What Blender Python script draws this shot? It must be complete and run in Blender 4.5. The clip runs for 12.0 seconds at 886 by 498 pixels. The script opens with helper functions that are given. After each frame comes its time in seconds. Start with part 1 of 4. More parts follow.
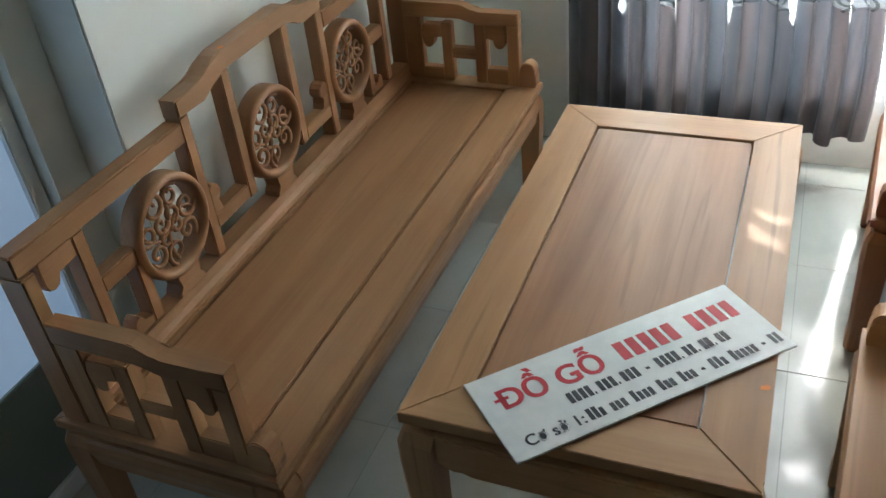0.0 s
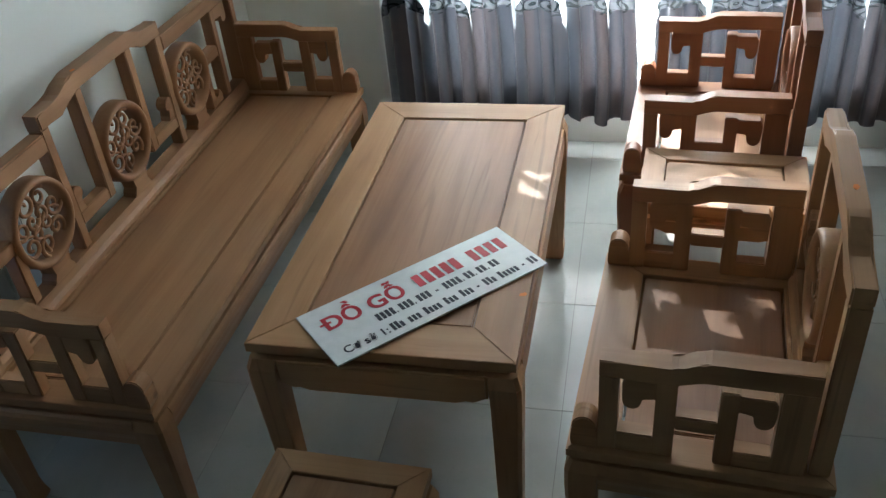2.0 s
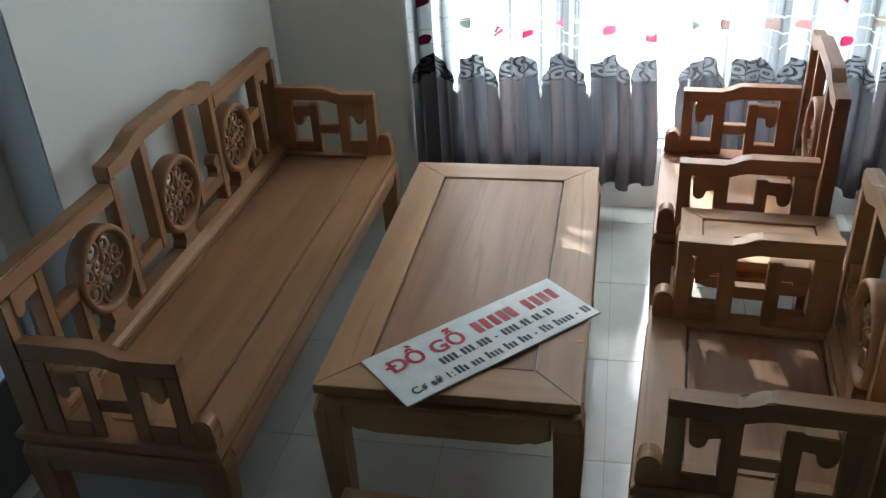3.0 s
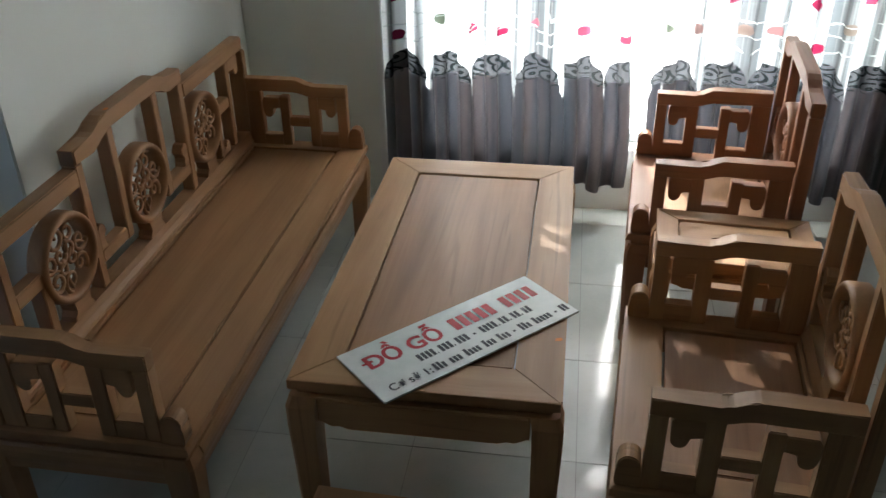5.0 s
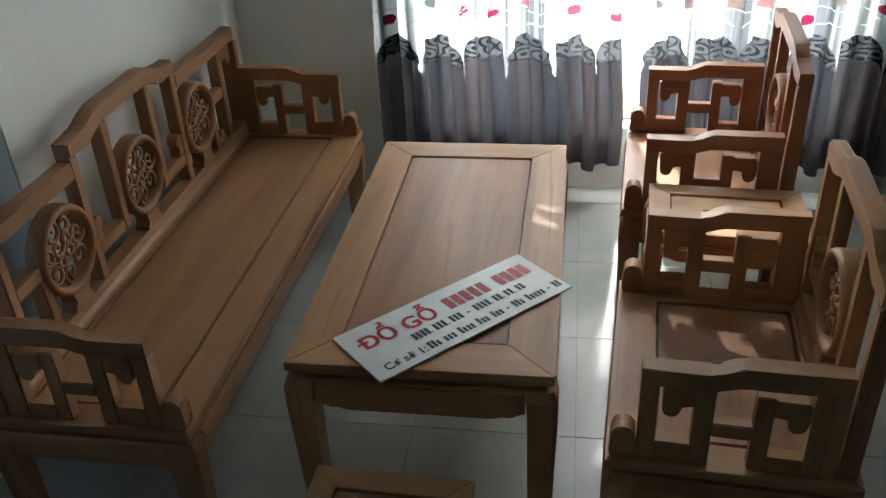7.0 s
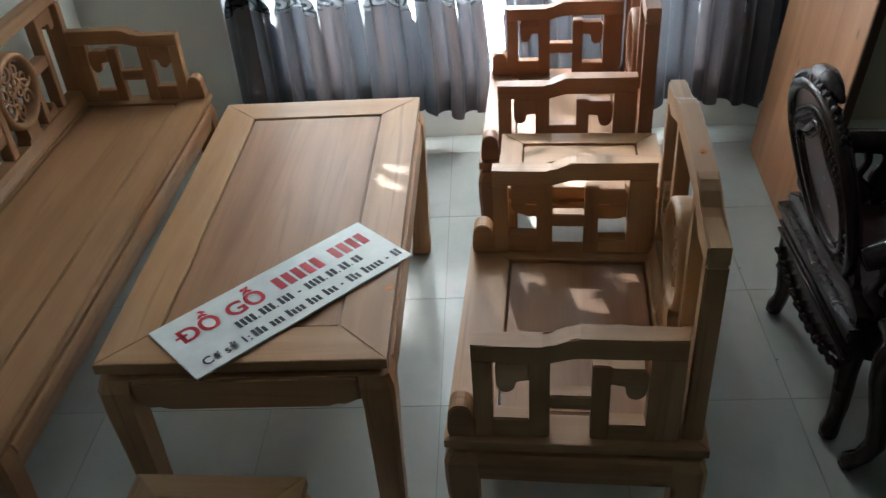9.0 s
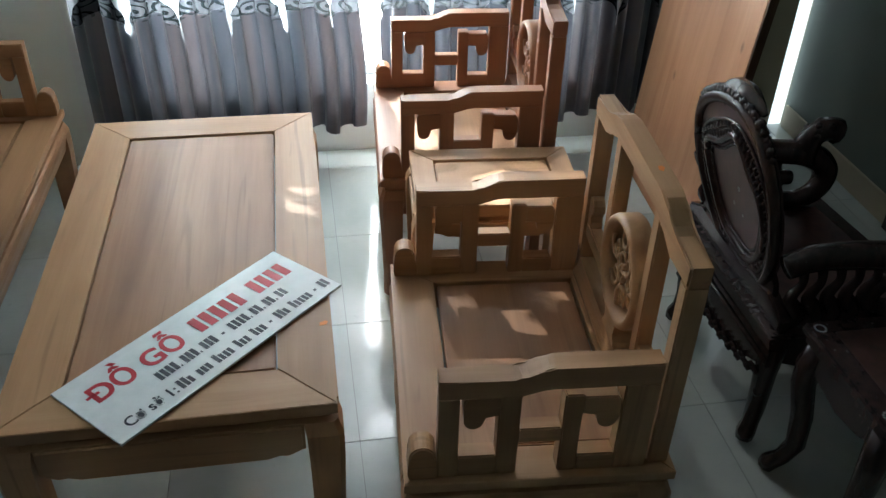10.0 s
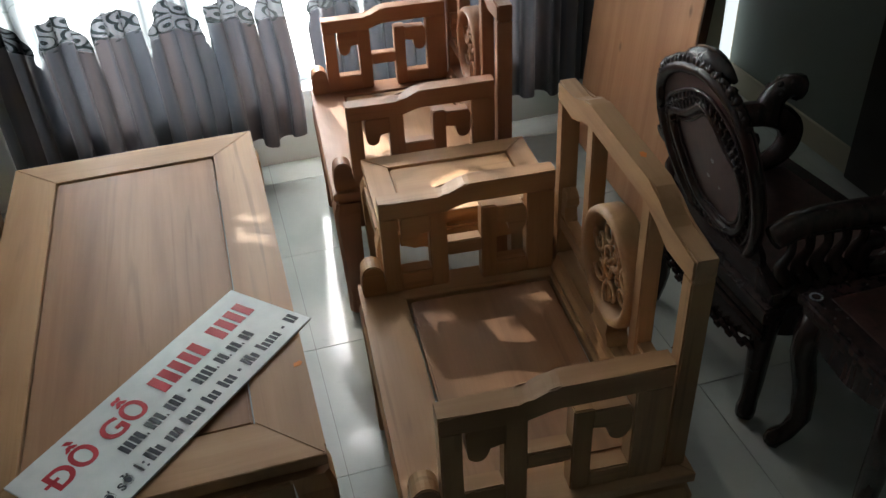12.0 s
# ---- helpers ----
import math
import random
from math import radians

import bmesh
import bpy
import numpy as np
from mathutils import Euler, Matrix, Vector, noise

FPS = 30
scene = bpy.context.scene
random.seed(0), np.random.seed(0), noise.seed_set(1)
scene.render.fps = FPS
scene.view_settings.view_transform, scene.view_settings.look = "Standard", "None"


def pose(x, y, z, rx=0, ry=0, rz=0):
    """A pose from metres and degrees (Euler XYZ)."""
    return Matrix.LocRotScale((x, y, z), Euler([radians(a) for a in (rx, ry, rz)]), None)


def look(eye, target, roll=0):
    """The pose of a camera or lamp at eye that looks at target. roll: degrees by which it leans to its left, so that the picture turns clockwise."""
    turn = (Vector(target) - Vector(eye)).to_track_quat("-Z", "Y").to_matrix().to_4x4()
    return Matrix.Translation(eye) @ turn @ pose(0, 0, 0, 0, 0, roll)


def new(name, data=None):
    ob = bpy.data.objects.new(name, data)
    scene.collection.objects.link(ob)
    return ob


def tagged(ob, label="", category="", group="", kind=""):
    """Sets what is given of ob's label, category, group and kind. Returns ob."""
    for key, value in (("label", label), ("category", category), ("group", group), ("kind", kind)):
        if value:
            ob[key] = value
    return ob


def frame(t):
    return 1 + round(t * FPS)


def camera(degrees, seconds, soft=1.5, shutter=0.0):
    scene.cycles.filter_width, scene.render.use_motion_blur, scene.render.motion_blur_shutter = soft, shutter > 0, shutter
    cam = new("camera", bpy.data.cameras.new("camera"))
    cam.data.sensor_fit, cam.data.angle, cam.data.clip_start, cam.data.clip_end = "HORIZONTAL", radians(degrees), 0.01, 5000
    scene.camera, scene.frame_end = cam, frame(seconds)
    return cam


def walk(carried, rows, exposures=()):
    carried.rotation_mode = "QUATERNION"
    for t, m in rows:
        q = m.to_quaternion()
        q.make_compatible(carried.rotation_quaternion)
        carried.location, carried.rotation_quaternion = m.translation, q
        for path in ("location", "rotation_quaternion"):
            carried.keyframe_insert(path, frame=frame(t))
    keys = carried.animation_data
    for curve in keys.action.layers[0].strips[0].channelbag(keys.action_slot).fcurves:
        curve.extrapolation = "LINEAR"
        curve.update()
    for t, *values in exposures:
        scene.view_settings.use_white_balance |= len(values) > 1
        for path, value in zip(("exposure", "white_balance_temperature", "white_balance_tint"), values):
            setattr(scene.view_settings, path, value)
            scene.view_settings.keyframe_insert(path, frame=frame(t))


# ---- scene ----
cam = camera(53.8, 12.0, 1.4, 0.15)
PATH = [
    (0, (0.081, -0.001, 1.785), (-0.59, 1.475, 0.613), -6.2),
    (0.5, (0.143, -0.225, 1.841), (-0.36, 1.336, 0.696), -2.5),
    (1, (0.227, -0.298, 1.879), (-0.176, 1.309, 0.759), -4.8),
    (1.5, (0.34, -0.381, 1.916), (-0.003, 1.224, 0.774), -5.8),
    (2, (0.367, -0.414, 1.928), (-0.04, 1.166, 0.773), -5.6),
    (2.5, (0.295, -0.471, 1.926), (-0.119, 1.161, 0.847), -4.2),
    (3, (0.186, -0.564, 1.938), (-0.182, 1.119, 0.921), -3.7),
    (4.8, (0.111, -0.562, 1.902), (-0.212, 1.13, 0.886), -0.4),
    (5, (0.122, -0.55, 1.903), (-0.146, 1.152, 0.888), -0.8),
    (5.5, (0.153, -0.536, 1.893), (0.059, 1.18, 0.87), -1.7),
    (6, (0.158, -0.547, 1.891), (0.082, 1.17, 0.869), -1.7),
    (6.5, (0.156, -0.569, 1.892), (-0.053, 1.139, 0.874), -1.9),
    (6.7, (0.155, -0.578, 1.897), (-0.108, 1.119, 0.872), -2.1),
    (8.3, (0.332, -0.453, 1.874), (0.082, 1.193, 0.766), -5.7),
    (8.5, (0.369, -0.427, 1.866), (0.148, 1.213, 0.743), -5.7),
    (9, (0.387, -0.38, 1.855), (0.264, 1.246, 0.698), -4.3),
    (9.5, (0.258, -0.293, 1.829), (0.43, 1.317, 0.655), -0.5),
    (10, (0.122, -0.235, 1.822), (0.414, 1.374, 0.671), 1.6),
    (10.5, (0.047, -0.219, 1.824), (0.297, 1.441, 0.736), 0.2),
    (11, (0.012, -0.212, 1.806), (0.27, 1.461, 0.741), 0.5),
    (11.5, (0.021, -0.193, 1.797), (0.404, 1.462, 0.742), 0.5),
    (12, (0.101, -0.074, 1.787), (0.507, 1.492, 0.61), -3.1),
]
walk(cam, [(t, look(eye, target, roll)) for t, eye, target, roll in PATH],
     [(0.0, 1.45, 6750, 10), (0.5, 1.30, 7000, 12), (1.0, 1.20, 6700, 10), (2.0, 1.18, 6400, 10), (2.5, 1.16, 6300, 10), (3.0, 0.82, 6500, 10),
      (5.0, 0.73, 6950, 13), (5.5, 0.73, 7000, 14), (6.5, 0.71, 6950, 13), (8.5, 0.93, 6650, 11), (9.0, 1.21, 6500, 10), (9.5, 1.28, 6100, 8),
      (10.0, 1.32, 6300, 8), (10.5, 1.16, 6500, 9), (11.0, 0.74, 6500, 10), (11.5, 0.74, 6600, 11), (12.0, 0.82, 6900, 12)])

# ---------------------------------------------------------------- world, sun, window light
world = bpy.data.worlds.new("daylight")
scene.world = world
world.use_nodes = True
wn = world.node_tree
sky = wn.nodes.new("ShaderNodeTexSky")
sky.sky_type = "NISHITA"
sky.sun_disc = False
SUN_ELEV, SUN_HEAD = 38.0, 9.5
sky.sun_elevation = radians(SUN_ELEV)
sky.sun_rotation = radians(-SUN_HEAD)
wn.nodes["Background"].inputs["Strength"].default_value = 0.06
wn.links.new(sky.outputs[0], wn.nodes["Background"].inputs["Color"])

sun = new("sun", bpy.data.lights.new("sun", "SUN"))
sun.data.energy, sun.data.angle, sun.data.color = 5.0, radians(0.7), (1.0, 0.94, 0.85)
ce, se = math.cos(radians(SUN_ELEV)), math.sin(radians(SUN_ELEV))
sun_way = Vector((math.sin(radians(SUN_HEAD)) * ce, -math.cos(radians(SUN_HEAD)) * ce, -se))
sun.matrix_world = look(Vector((0, 8, 6)), Vector((0, 8, 6)) + sun_way)

window_light = new("window_light", bpy.data.lights.new("window_light", "AREA"))
window_light.data.shape = "RECTANGLE"
window_light.data.size, window_light.data.size_y = 1.82, 1.82
window_light.data.energy, window_light.data.color = 128.0, (0.92, 0.975, 1.0)
window_light.matrix_world = look(Vector((0.405, 3.27, 1.22)), Vector((0.405, 0, 1.22)))



# ---------------------------------------------------------------- materials
def material(name):
    m = bpy.data.materials.new(name)
    m.use_nodes = True
    nt = m.node_tree
    b = nt.nodes["Principled BSDF"]
    return m, nt, b


def node(nt, kind, **values):
    n = nt.nodes.new(kind)
    for k, v in values.items():
        n.inputs[k].default_value = v
    return n


def mathn(nt, op, a, b=None, c=None):
    n = nt.nodes.new("ShaderNodeMath")
    n.operation = op
    for i, v in enumerate((a, b, c)):
        if v is None:
            continue
        if hasattr(v, "is_linked"):
            nt.links.new(v, n.inputs[i])
        else:
            n.inputs[i].default_value = v
    return n.outputs[0]


def ramp(nt, fac, stops):
    r = nt.nodes.new("ShaderNodeValToRGB")
    e = r.color_ramp.elements
    while len(e) < len(stops):
        e.new(0.5)
    for el, (p, col) in zip(e, stops):
        el.position, el.color = p, (*col, 1)
    nt.links.new(fac, r.inputs[0])
    return r.outputs[0]


def mix(nt, fac, a, b, blend="MIX"):
    n = nt.nodes.new("ShaderNodeMix")
    n.data_type, n.blend_type = "RGBA", blend
    for sock, v in ((n.inputs[0], fac), (n.inputs[6], a), (n.inputs[7], b)):
        if hasattr(v, "is_linked"):
            nt.links.new(v, sock)
        elif isinstance(v, tuple):
            sock.default_value = (*v, 1)
        else:
            sock.default_value = v
    return n.outputs[2]


def bump(nt, b, height, strength, distance=0.002):
    n = nt.nodes.new("ShaderNodeBump")
    n.inputs["Strength"].default_value, n.inputs["Distance"].default_value = strength, distance
    nt.links.new(height, n.inputs["Height"])
    nt.links.new(n.outputs[0], b.inputs["Normal"])


def coords(nt, scale, shift=True):
    """Object coordinates, shifted by the object's own random number, then scaled."""
    tc = nt.nodes.new("ShaderNodeTexCoord")
    out = tc.outputs["Object"]
    if shift:
        info = nt.nodes.new("ShaderNodeObjectInfo")
        add = nt.nodes.new("ShaderNodeVectorMath")
        add.operation = "MULTIPLY_ADD"
        comb = nt.nodes.new("ShaderNodeCombineXYZ")
        for i in range(3):
            nt.links.new(info.outputs["Random"], comb.inputs[i])
        nt.links.new(comb.outputs[0], add.inputs[0])
        add.inputs[1].default_value = (7.3, 4.1, 5.7)
        nt.links.new(out, add.inputs[2])
        out = add.outputs[0]
    mp = nt.nodes.new("ShaderNodeMapping")
    mp.inputs["Scale"].default_value = scale
    nt.links.new(out, mp.inputs[0])
    return mp.outputs[0]


def noise_tex(nt, vec, scale, detail=4.0, rough=0.55, distort=0.0):
    n = node(nt, "ShaderNodeTexNoise", Scale=scale, Detail=detail, Roughness=rough, Distortion=distort)
    nt.links.new(vec, n.inputs["Vector"])
    return n.outputs[0]


def wood(name, axis, light, mid, dark, rough=0.42, figure=1.0):
    """Planed timber with grain along one axis: broad figure, fine pores, a few dark streaks and knots."""
    m, nt, b = material(name)
    s = [1.0, 1.0, 1.0]
    s["xyz".index(axis)] = 0.07
    broad = noise_tex(nt, coords(nt, tuple(9 * v for v in s)), 1.0, 3.0, 0.5, 0.9)
    s["xyz".index(axis)] = 0.03
    fine = noise_tex(nt, coords(nt, tuple(140 * v for v in s)), 1.0, 5.0, 0.65, 0.3)
    s["xyz".index(axis)] = 0.05
    streak = noise_tex(nt, coords(nt, tuple(28 * v for v in s)), 1.0, 2.0, 0.5, 1.4)
    blotch = noise_tex(nt, coords(nt, (3.0, 3.0, 3.0)), 1.0, 3.0, 0.6)
    c = ramp(nt, broad, ((0.26, dark), (0.48, mid), (0.72, light)))
    c = mix(nt, mathn(nt, "MULTIPLY", mathn(nt, "SUBTRACT", fine, 0.42), 0.48), c, tuple(0.6 * v for v in dark))
    c = mix(nt, mathn(nt, "MULTIPLY", ramp(nt, streak, ((0.60, (0, 0, 0)), (0.72, (1, 1, 1)))), 0.22 * figure), c, tuple(0.5 * v for v in dark))
    c = mix(nt, mathn(nt, "MULTIPLY", mathn(nt, "SUBTRACT", blotch, 0.35), 0.5), c, light)
    vo = node(nt, "ShaderNodeTexVoronoi", Scale=1.0)
    s["xyz".index(axis)] = 0.55
    nt.links.new(coords(nt, tuple(4.2 * v for v in s)), vo.inputs["Vector"])
    knot = ramp(nt, vo.outputs["Distance"], ((0.025, (1, 1, 1)), (0.06, (0, 0, 0))))
    c = mix(nt, mathn(nt, "MULTIPLY", knot, 0.55), c, (0.06, 0.03, 0.015))
    nt.links.new(c, b.inputs["Base Color"])
    r = mathn(nt, "ADD", mathn(nt, "MULTIPLY", fine, 0.22), rough - 0.1)
    nt.links.new(r, b.inputs["Roughness"])
    b.inputs["Specular IOR Level"].default_value = 0.4
    bump(nt, b, fine, 0.18, 0.001)
    return m


PALE = ((0.54, 0.318, 0.160), (0.465, 0.258, 0.123), (0.36, 0.182, 0.080))
TAN = ((0.43, 0.235, 0.115), (0.365, 0.190, 0.089), (0.285, 0.137, 0.061))
BROWN = ((0.445, 0.240, 0.124), (0.37, 0.190, 0.095), (0.26, 0.124, 0.060))
# red glare on the chair by the window is put into its wood colour
GLARE_RED = ((0.38, 0.190, 0.105), (0.31, 0.142, 0.075), (0.225, 0.094, 0.047))
WOODS = {(n, a): wood(f"{n}_wood_{a}", a, *cols, figure=fig) for n, cols, fig in (("pale", PALE, 1.7), ("tan", TAN, 0.8), ("brown", BROWN, 1.3), ("glare_red", GLARE_RED, 1.0)) for a in "xyz"}
BOARD = wood("board_wood", "z", (0.52, 0.27, 0.14), (0.44, 0.21, 0.10), (0.36, 0.16, 0.075), 0.5, 0.5)
BOARD_EDGE = wood("board_edge_wood", "z", (0.16, 0.09, 0.05), (0.12, 0.065, 0.035), (0.07, 0.035, 0.02), 0.6)


def dark_wood(name, axis="z"):
    m, nt, b = material(name)
    s = [1.0, 1.0, 1.0]
    s["xyz".index(axis)] = 0.1
    g = noise_tex(nt, coords(nt, tuple(40 * v for v in s)), 1.0, 4.0)
    c = ramp(nt, g, ((0.3, (0.022, 0.016, 0.016)), (0.7, (0.050, 0.030, 0.027))))
    nt.links.new(c, b.inputs["Base Color"])
    wear = noise_tex(nt, coords(nt, (60, 60, 60)), 1.0, 3.0)
    nt.links.new(mathn(nt, "ADD", mathn(nt, "MULTIPLY", wear, 0.2), 0.13), b.inputs["Roughness"])
    bump(nt, b, wear, 0.12, 0.001)
    return m


EBONY = dark_wood("lacquered_rosewood")
m, nt, b = material("rosewood_panel")
g = noise_tex(nt, coords(nt, (30, 30, 4)), 1.0, 4.0, 0.6, 0.6)
nt.links.new(ramp(nt, g, ((0.3, (0.030, 0.015, 0.013)), (0.7, (0.085, 0.036, 0.029)))), b.inputs["Base Color"])
b.inputs["Roughness"].default_value = 0.38
ROSE = m
m, nt, b = material("mother_of_pearl")
g = noise_tex(nt, coords(nt, (90, 90, 90)), 1.0, 2.0)
nt.links.new(ramp(nt, g, ((0.35, (0.25, 0.38, 0.32)), (0.5, (0.42, 0.40, 0.40)), (0.65, (0.34, 0.42, 0.45)))), b.inputs["Base Color"])
b.inputs["Roughness"].default_value = 0.18
PEARL = m


def paint(name, col, rough=0.75, amount=0.06):
    m, nt, b = material(name)
    big = noise_tex(nt, coords(nt, (1.1, 1.1, 1.1)), 1.0, 4.0, 0.6)
    fine = noise_tex(nt, coords(nt, (160, 160, 160)), 1.0, 3.0)
    c = mix(nt, mathn(nt, "MULTIPLY", big, amount * 4), col, tuple(v * (1 - amount * 3) for v in col))
    nt.links.new(c, b.inputs["Base Color"])
    b.inputs["Roughness"].default_value = rough
    bump(nt, b, fine, 0.10, 0.001)
    return m


WALL = paint("mint_wall_paint", (0.82, 0.87, 0.835))
# grey green made darker so the side wall looks unlit
WALL_DARK = paint("unlit_grey_green", (0.21, 0.25, 0.22), 0.6)
WALL_BEIGE = paint("beige_paint", (0.55, 0.50, 0.38))
CEIL = paint("ceiling_paint", (0.50, 0.51, 0.48))
# unseen surfaces get this dark brown to keep bounced light down
WALL_REAR = paint("low_bounce_brown", (0.06, 0.05, 0.042))
WHITE_TRIM = paint("white_gloss_paint", (0.82, 0.86, 0.86), 0.35, 0.03)
BLACK_GAP = paint("dark_door_stain", (0.02, 0.015, 0.012), 0.4)
PLASTIC = paint("white_plastic", (0.8, 0.82, 0.82), 0.3, 0.02)

m, nt, b = material("glazed_tile")
info = nt.nodes.new("ShaderNodeObjectInfo")
cloud = noise_tex(nt, coords(nt, (3, 3, 3)), 1.0, 5.0, 0.6, 0.5)
speck = noise_tex(nt, coords(nt, (45, 45, 45)), 1.0, 4.0, 0.7)
c = ramp(nt, cloud, ((0.3, (0.43, 0.47, 0.445)), (0.7, (0.53, 0.56, 0.53))))
c = mix(nt, mathn(nt, "MULTIPLY", info.outputs["Random"], 0.12), c, (0.39, 0.41, 0.38))
dust = ramp(nt, speck, ((0.62, (0, 0, 0)), (0.75, (1, 1, 1))))
c = mix(nt, mathn(nt, "MULTIPLY", dust, 0.25), c, (0.27, 0.27, 0.245))
nt.links.new(c, b.inputs["Base Color"])
nt.links.new(mathn(nt, "ADD", mathn(nt, "MULTIPLY", cloud, 0.08), mathn(nt, "MULTIPLY", speck, 0.12)), b.inputs["Roughness"])
bump(nt, b, cloud, 0.03, 0.004)
TILE = m
GROUT = paint("grey_grout", (0.26, 0.27, 0.25), 0.9)

m, nt, b = material("sign_board_white")
g = noise_tex(nt, coords(nt, (30, 30, 30)), 1.0, 4.0)
nt.links.new(ramp(nt, g, ((0.3, (0.70, 0.74, 0.74)), (0.7, (0.80, 0.83, 0.83)))), b.inputs["Base Color"])
b.inputs["Roughness"].default_value = 0.35
SIGN = m


def flat(name, col, rough=0.5):
    m, nt, b = material(name)
    g = noise_tex(nt, coords(nt, (60, 60, 60)), 1.0, 3.0)
    nt.links.new(mix(nt, g, tuple(0.8 * v for v in col), col), b.inputs["Base Color"])
    b.inputs["Roughness"].default_value = rough
    return m


SIGN_RED = flat("red_print", (0.62, 0.03, 0.05))
SIGN_BLACK = flat("black_print", (0.025, 0.03, 0.05))
ORANGE = flat("orange_paper", (0.85, 0.26, 0.05), 0.7)
# emission takes the place of daylight behind the corner strip
m, nt, b = material("daylight_glow")
b.inputs["Base Color"].default_value = (0.8, 0.85, 0.9, 1)
b.inputs["Emission Color"].default_value = (0.80, 0.93, 1.0, 1)
b.inputs["Emission Strength"].default_value = 0.6
GLOW = m
# emission in this pane stands in for blue daylight at the wall
m, nt, b = material("glowing_blue_pane")
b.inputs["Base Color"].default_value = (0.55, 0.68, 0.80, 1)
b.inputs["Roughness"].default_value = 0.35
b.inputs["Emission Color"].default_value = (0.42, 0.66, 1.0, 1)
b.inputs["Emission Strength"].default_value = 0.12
BLUE_GLOW = m
FRAME_METAL = flat("window_frame_grey", (0.35, 0.38, 0.40), 0.4)
m, nt, b = material("window_glass")
b.inputs["Transmission Weight"].default_value = 1.0
b.inputs["Roughness"].default_value = 0.0
b.inputs["IOR"].default_value = 1.01
GLASS = m


def curtain_material():
    """Sheer flowered voile above, an embroidered scalloped border, and heavy grey satin below."""
    m, nt, b = material("curtain_cloth")
    out = nt.nodes["Material Output"]
    uv = nt.nodes.new("ShaderNodeUVMap")
    uv.uv_map = "cloth"
    sep = nt.nodes.new("ShaderNodeSeparateXYZ")
    nt.links.new(uv.outputs[0], sep.inputs[0])
    u, v = sep.outputs[0], sep.outputs[1]
    phase = mathn(nt, "FRACT", mathn(nt, "DIVIDE", mathn(nt, "ADD", u, 10.0), 0.19))
    d = mathn(nt, "ABSOLUTE", mathn(nt, "SUBTRACT", phase, 0.5))
    arch = mathn(nt, "SQRT", mathn(nt, "MAXIMUM", mathn(nt, "SUBTRACT", 1.0, mathn(nt, "POWER", mathn(nt, "MULTIPLY", d, 2.0), 2.4)), 0.0))
    wob = noise_tex(nt, uv.outputs[0], 9.0, 2.0)
    edge = mathn(nt, "ADD", mathn(nt, "MULTIPLY", arch, 0.075), mathn(nt, "ADD", 0.545, mathn(nt, "MULTIPLY", wob, 0.06)))
    slit = mathn(nt, "MULTIPLY", mathn(nt, "GREATER_THAN", mathn(nt, "ADD", d, mathn(nt, "MULTIPLY", wob, 0.16)), 0.555), mathn(nt, "GREATER_THAN", v, mathn(nt, "SUBTRACT", edge, 0.035)))
    whole = mathn(nt, "SUBTRACT", 1.0, slit)
    low = mathn(nt, "MULTIPLY", mathn(nt, "LESS_THAN", v, edge), whole)
    # embroidery: rings and curls along the edge
    vo = node(nt, "ShaderNodeTexVoronoi", Scale=17.0, Randomness=0.75)
    vo.voronoi_dimensions = "2D"
    nt.links.new(uv.outputs[0], vo.inputs["Vector"])
    rings = mathn(nt, "SINE", mathn(nt, "MULTIPLY", vo.outputs["Distance"], 20.0))
    bend = noise_tex(nt, uv.outputs[0], 22.0, 1.0)
    curls = mathn(nt, "GREATER_THAN", mathn(nt, "ADD", rings, mathn(nt, "MULTIPLY", mathn(nt, "SUBTRACT", bend, 0.5), 2.2)), 0.45)
    top = mathn(nt, "ADD", edge, mathn(nt, "MULTIPLY", arch, 0.088))
    band = mathn(nt, "MULTIPLY", mathn(nt, "LESS_THAN", v, top), mathn(nt, "GREATER_THAN", v, mathn(nt, "SUBTRACT", edge, 0.012)))
    band = mathn(nt, "MULTIPLY", band, whole)
    stitch = mathn(nt, "MULTIPLY", band, curls)
    # satin below
    streak = noise_tex(nt, coords(nt, (14, 14, 0.6), False), 1.0, 3.0)
    weave = noise_tex(nt, coords(nt, (500, 500, 900), False), 1.0, 2.0)
    satin = ramp(nt, streak, ((0.36, (0.048, 0.066, 0.090)), (0.5, (0.074, 0.086, 0.108)), (0.64, (0.128, 0.112, 0.122))))
    satin = mix(nt, mathn(nt, "MULTIPLY", weave, 0.3), satin, (0.24, 0.24, 0.265))
    satin_col = mix(nt, stitch, satin, (0.03, 0.042, 0.048))
    nt.links.new(satin_col, b.inputs["Base Color"])
    b.inputs["Roughness"].default_value = 0.5
    b.inputs["Sheen Weight"].default_value = 0.25
    # voile above with flowers and trailing lines
    fl = node(nt, "ShaderNodeTexVoronoi", Scale=6.6, Randomness=0.55)
    fl.voronoi_dimensions = "2D"
    lift = nt.nodes.new("ShaderNodeVectorMath")
    lift.inputs[1].default_value = (0.03, 0.10, 0.0)
    nt.links.new(uv.outputs[0], lift.inputs[0])
    nt.links.new(lift.outputs[0], fl.inputs["Vector"])
    petal = mathn(nt, "LESS_THAN", mathn(nt, "ADD", fl.outputs["Distance"], mathn(nt, "MULTIPLY", bend, 0.16)), 0.215)
    petal = mathn(nt, "MULTIPLY", petal, mathn(nt, "GREATER_THAN", v, 0.79))
    line = mathn(nt, "LESS_THAN", mathn(nt, "ABSOLUTE", mathn(nt, "SUBTRACT", mathn(nt, "FRACT", mathn(nt, "ADD", mathn(nt, "MULTIPLY", v, 17.0), mathn(nt, "MULTIPLY", wob, 2.2))), 0.5)), 0.05)
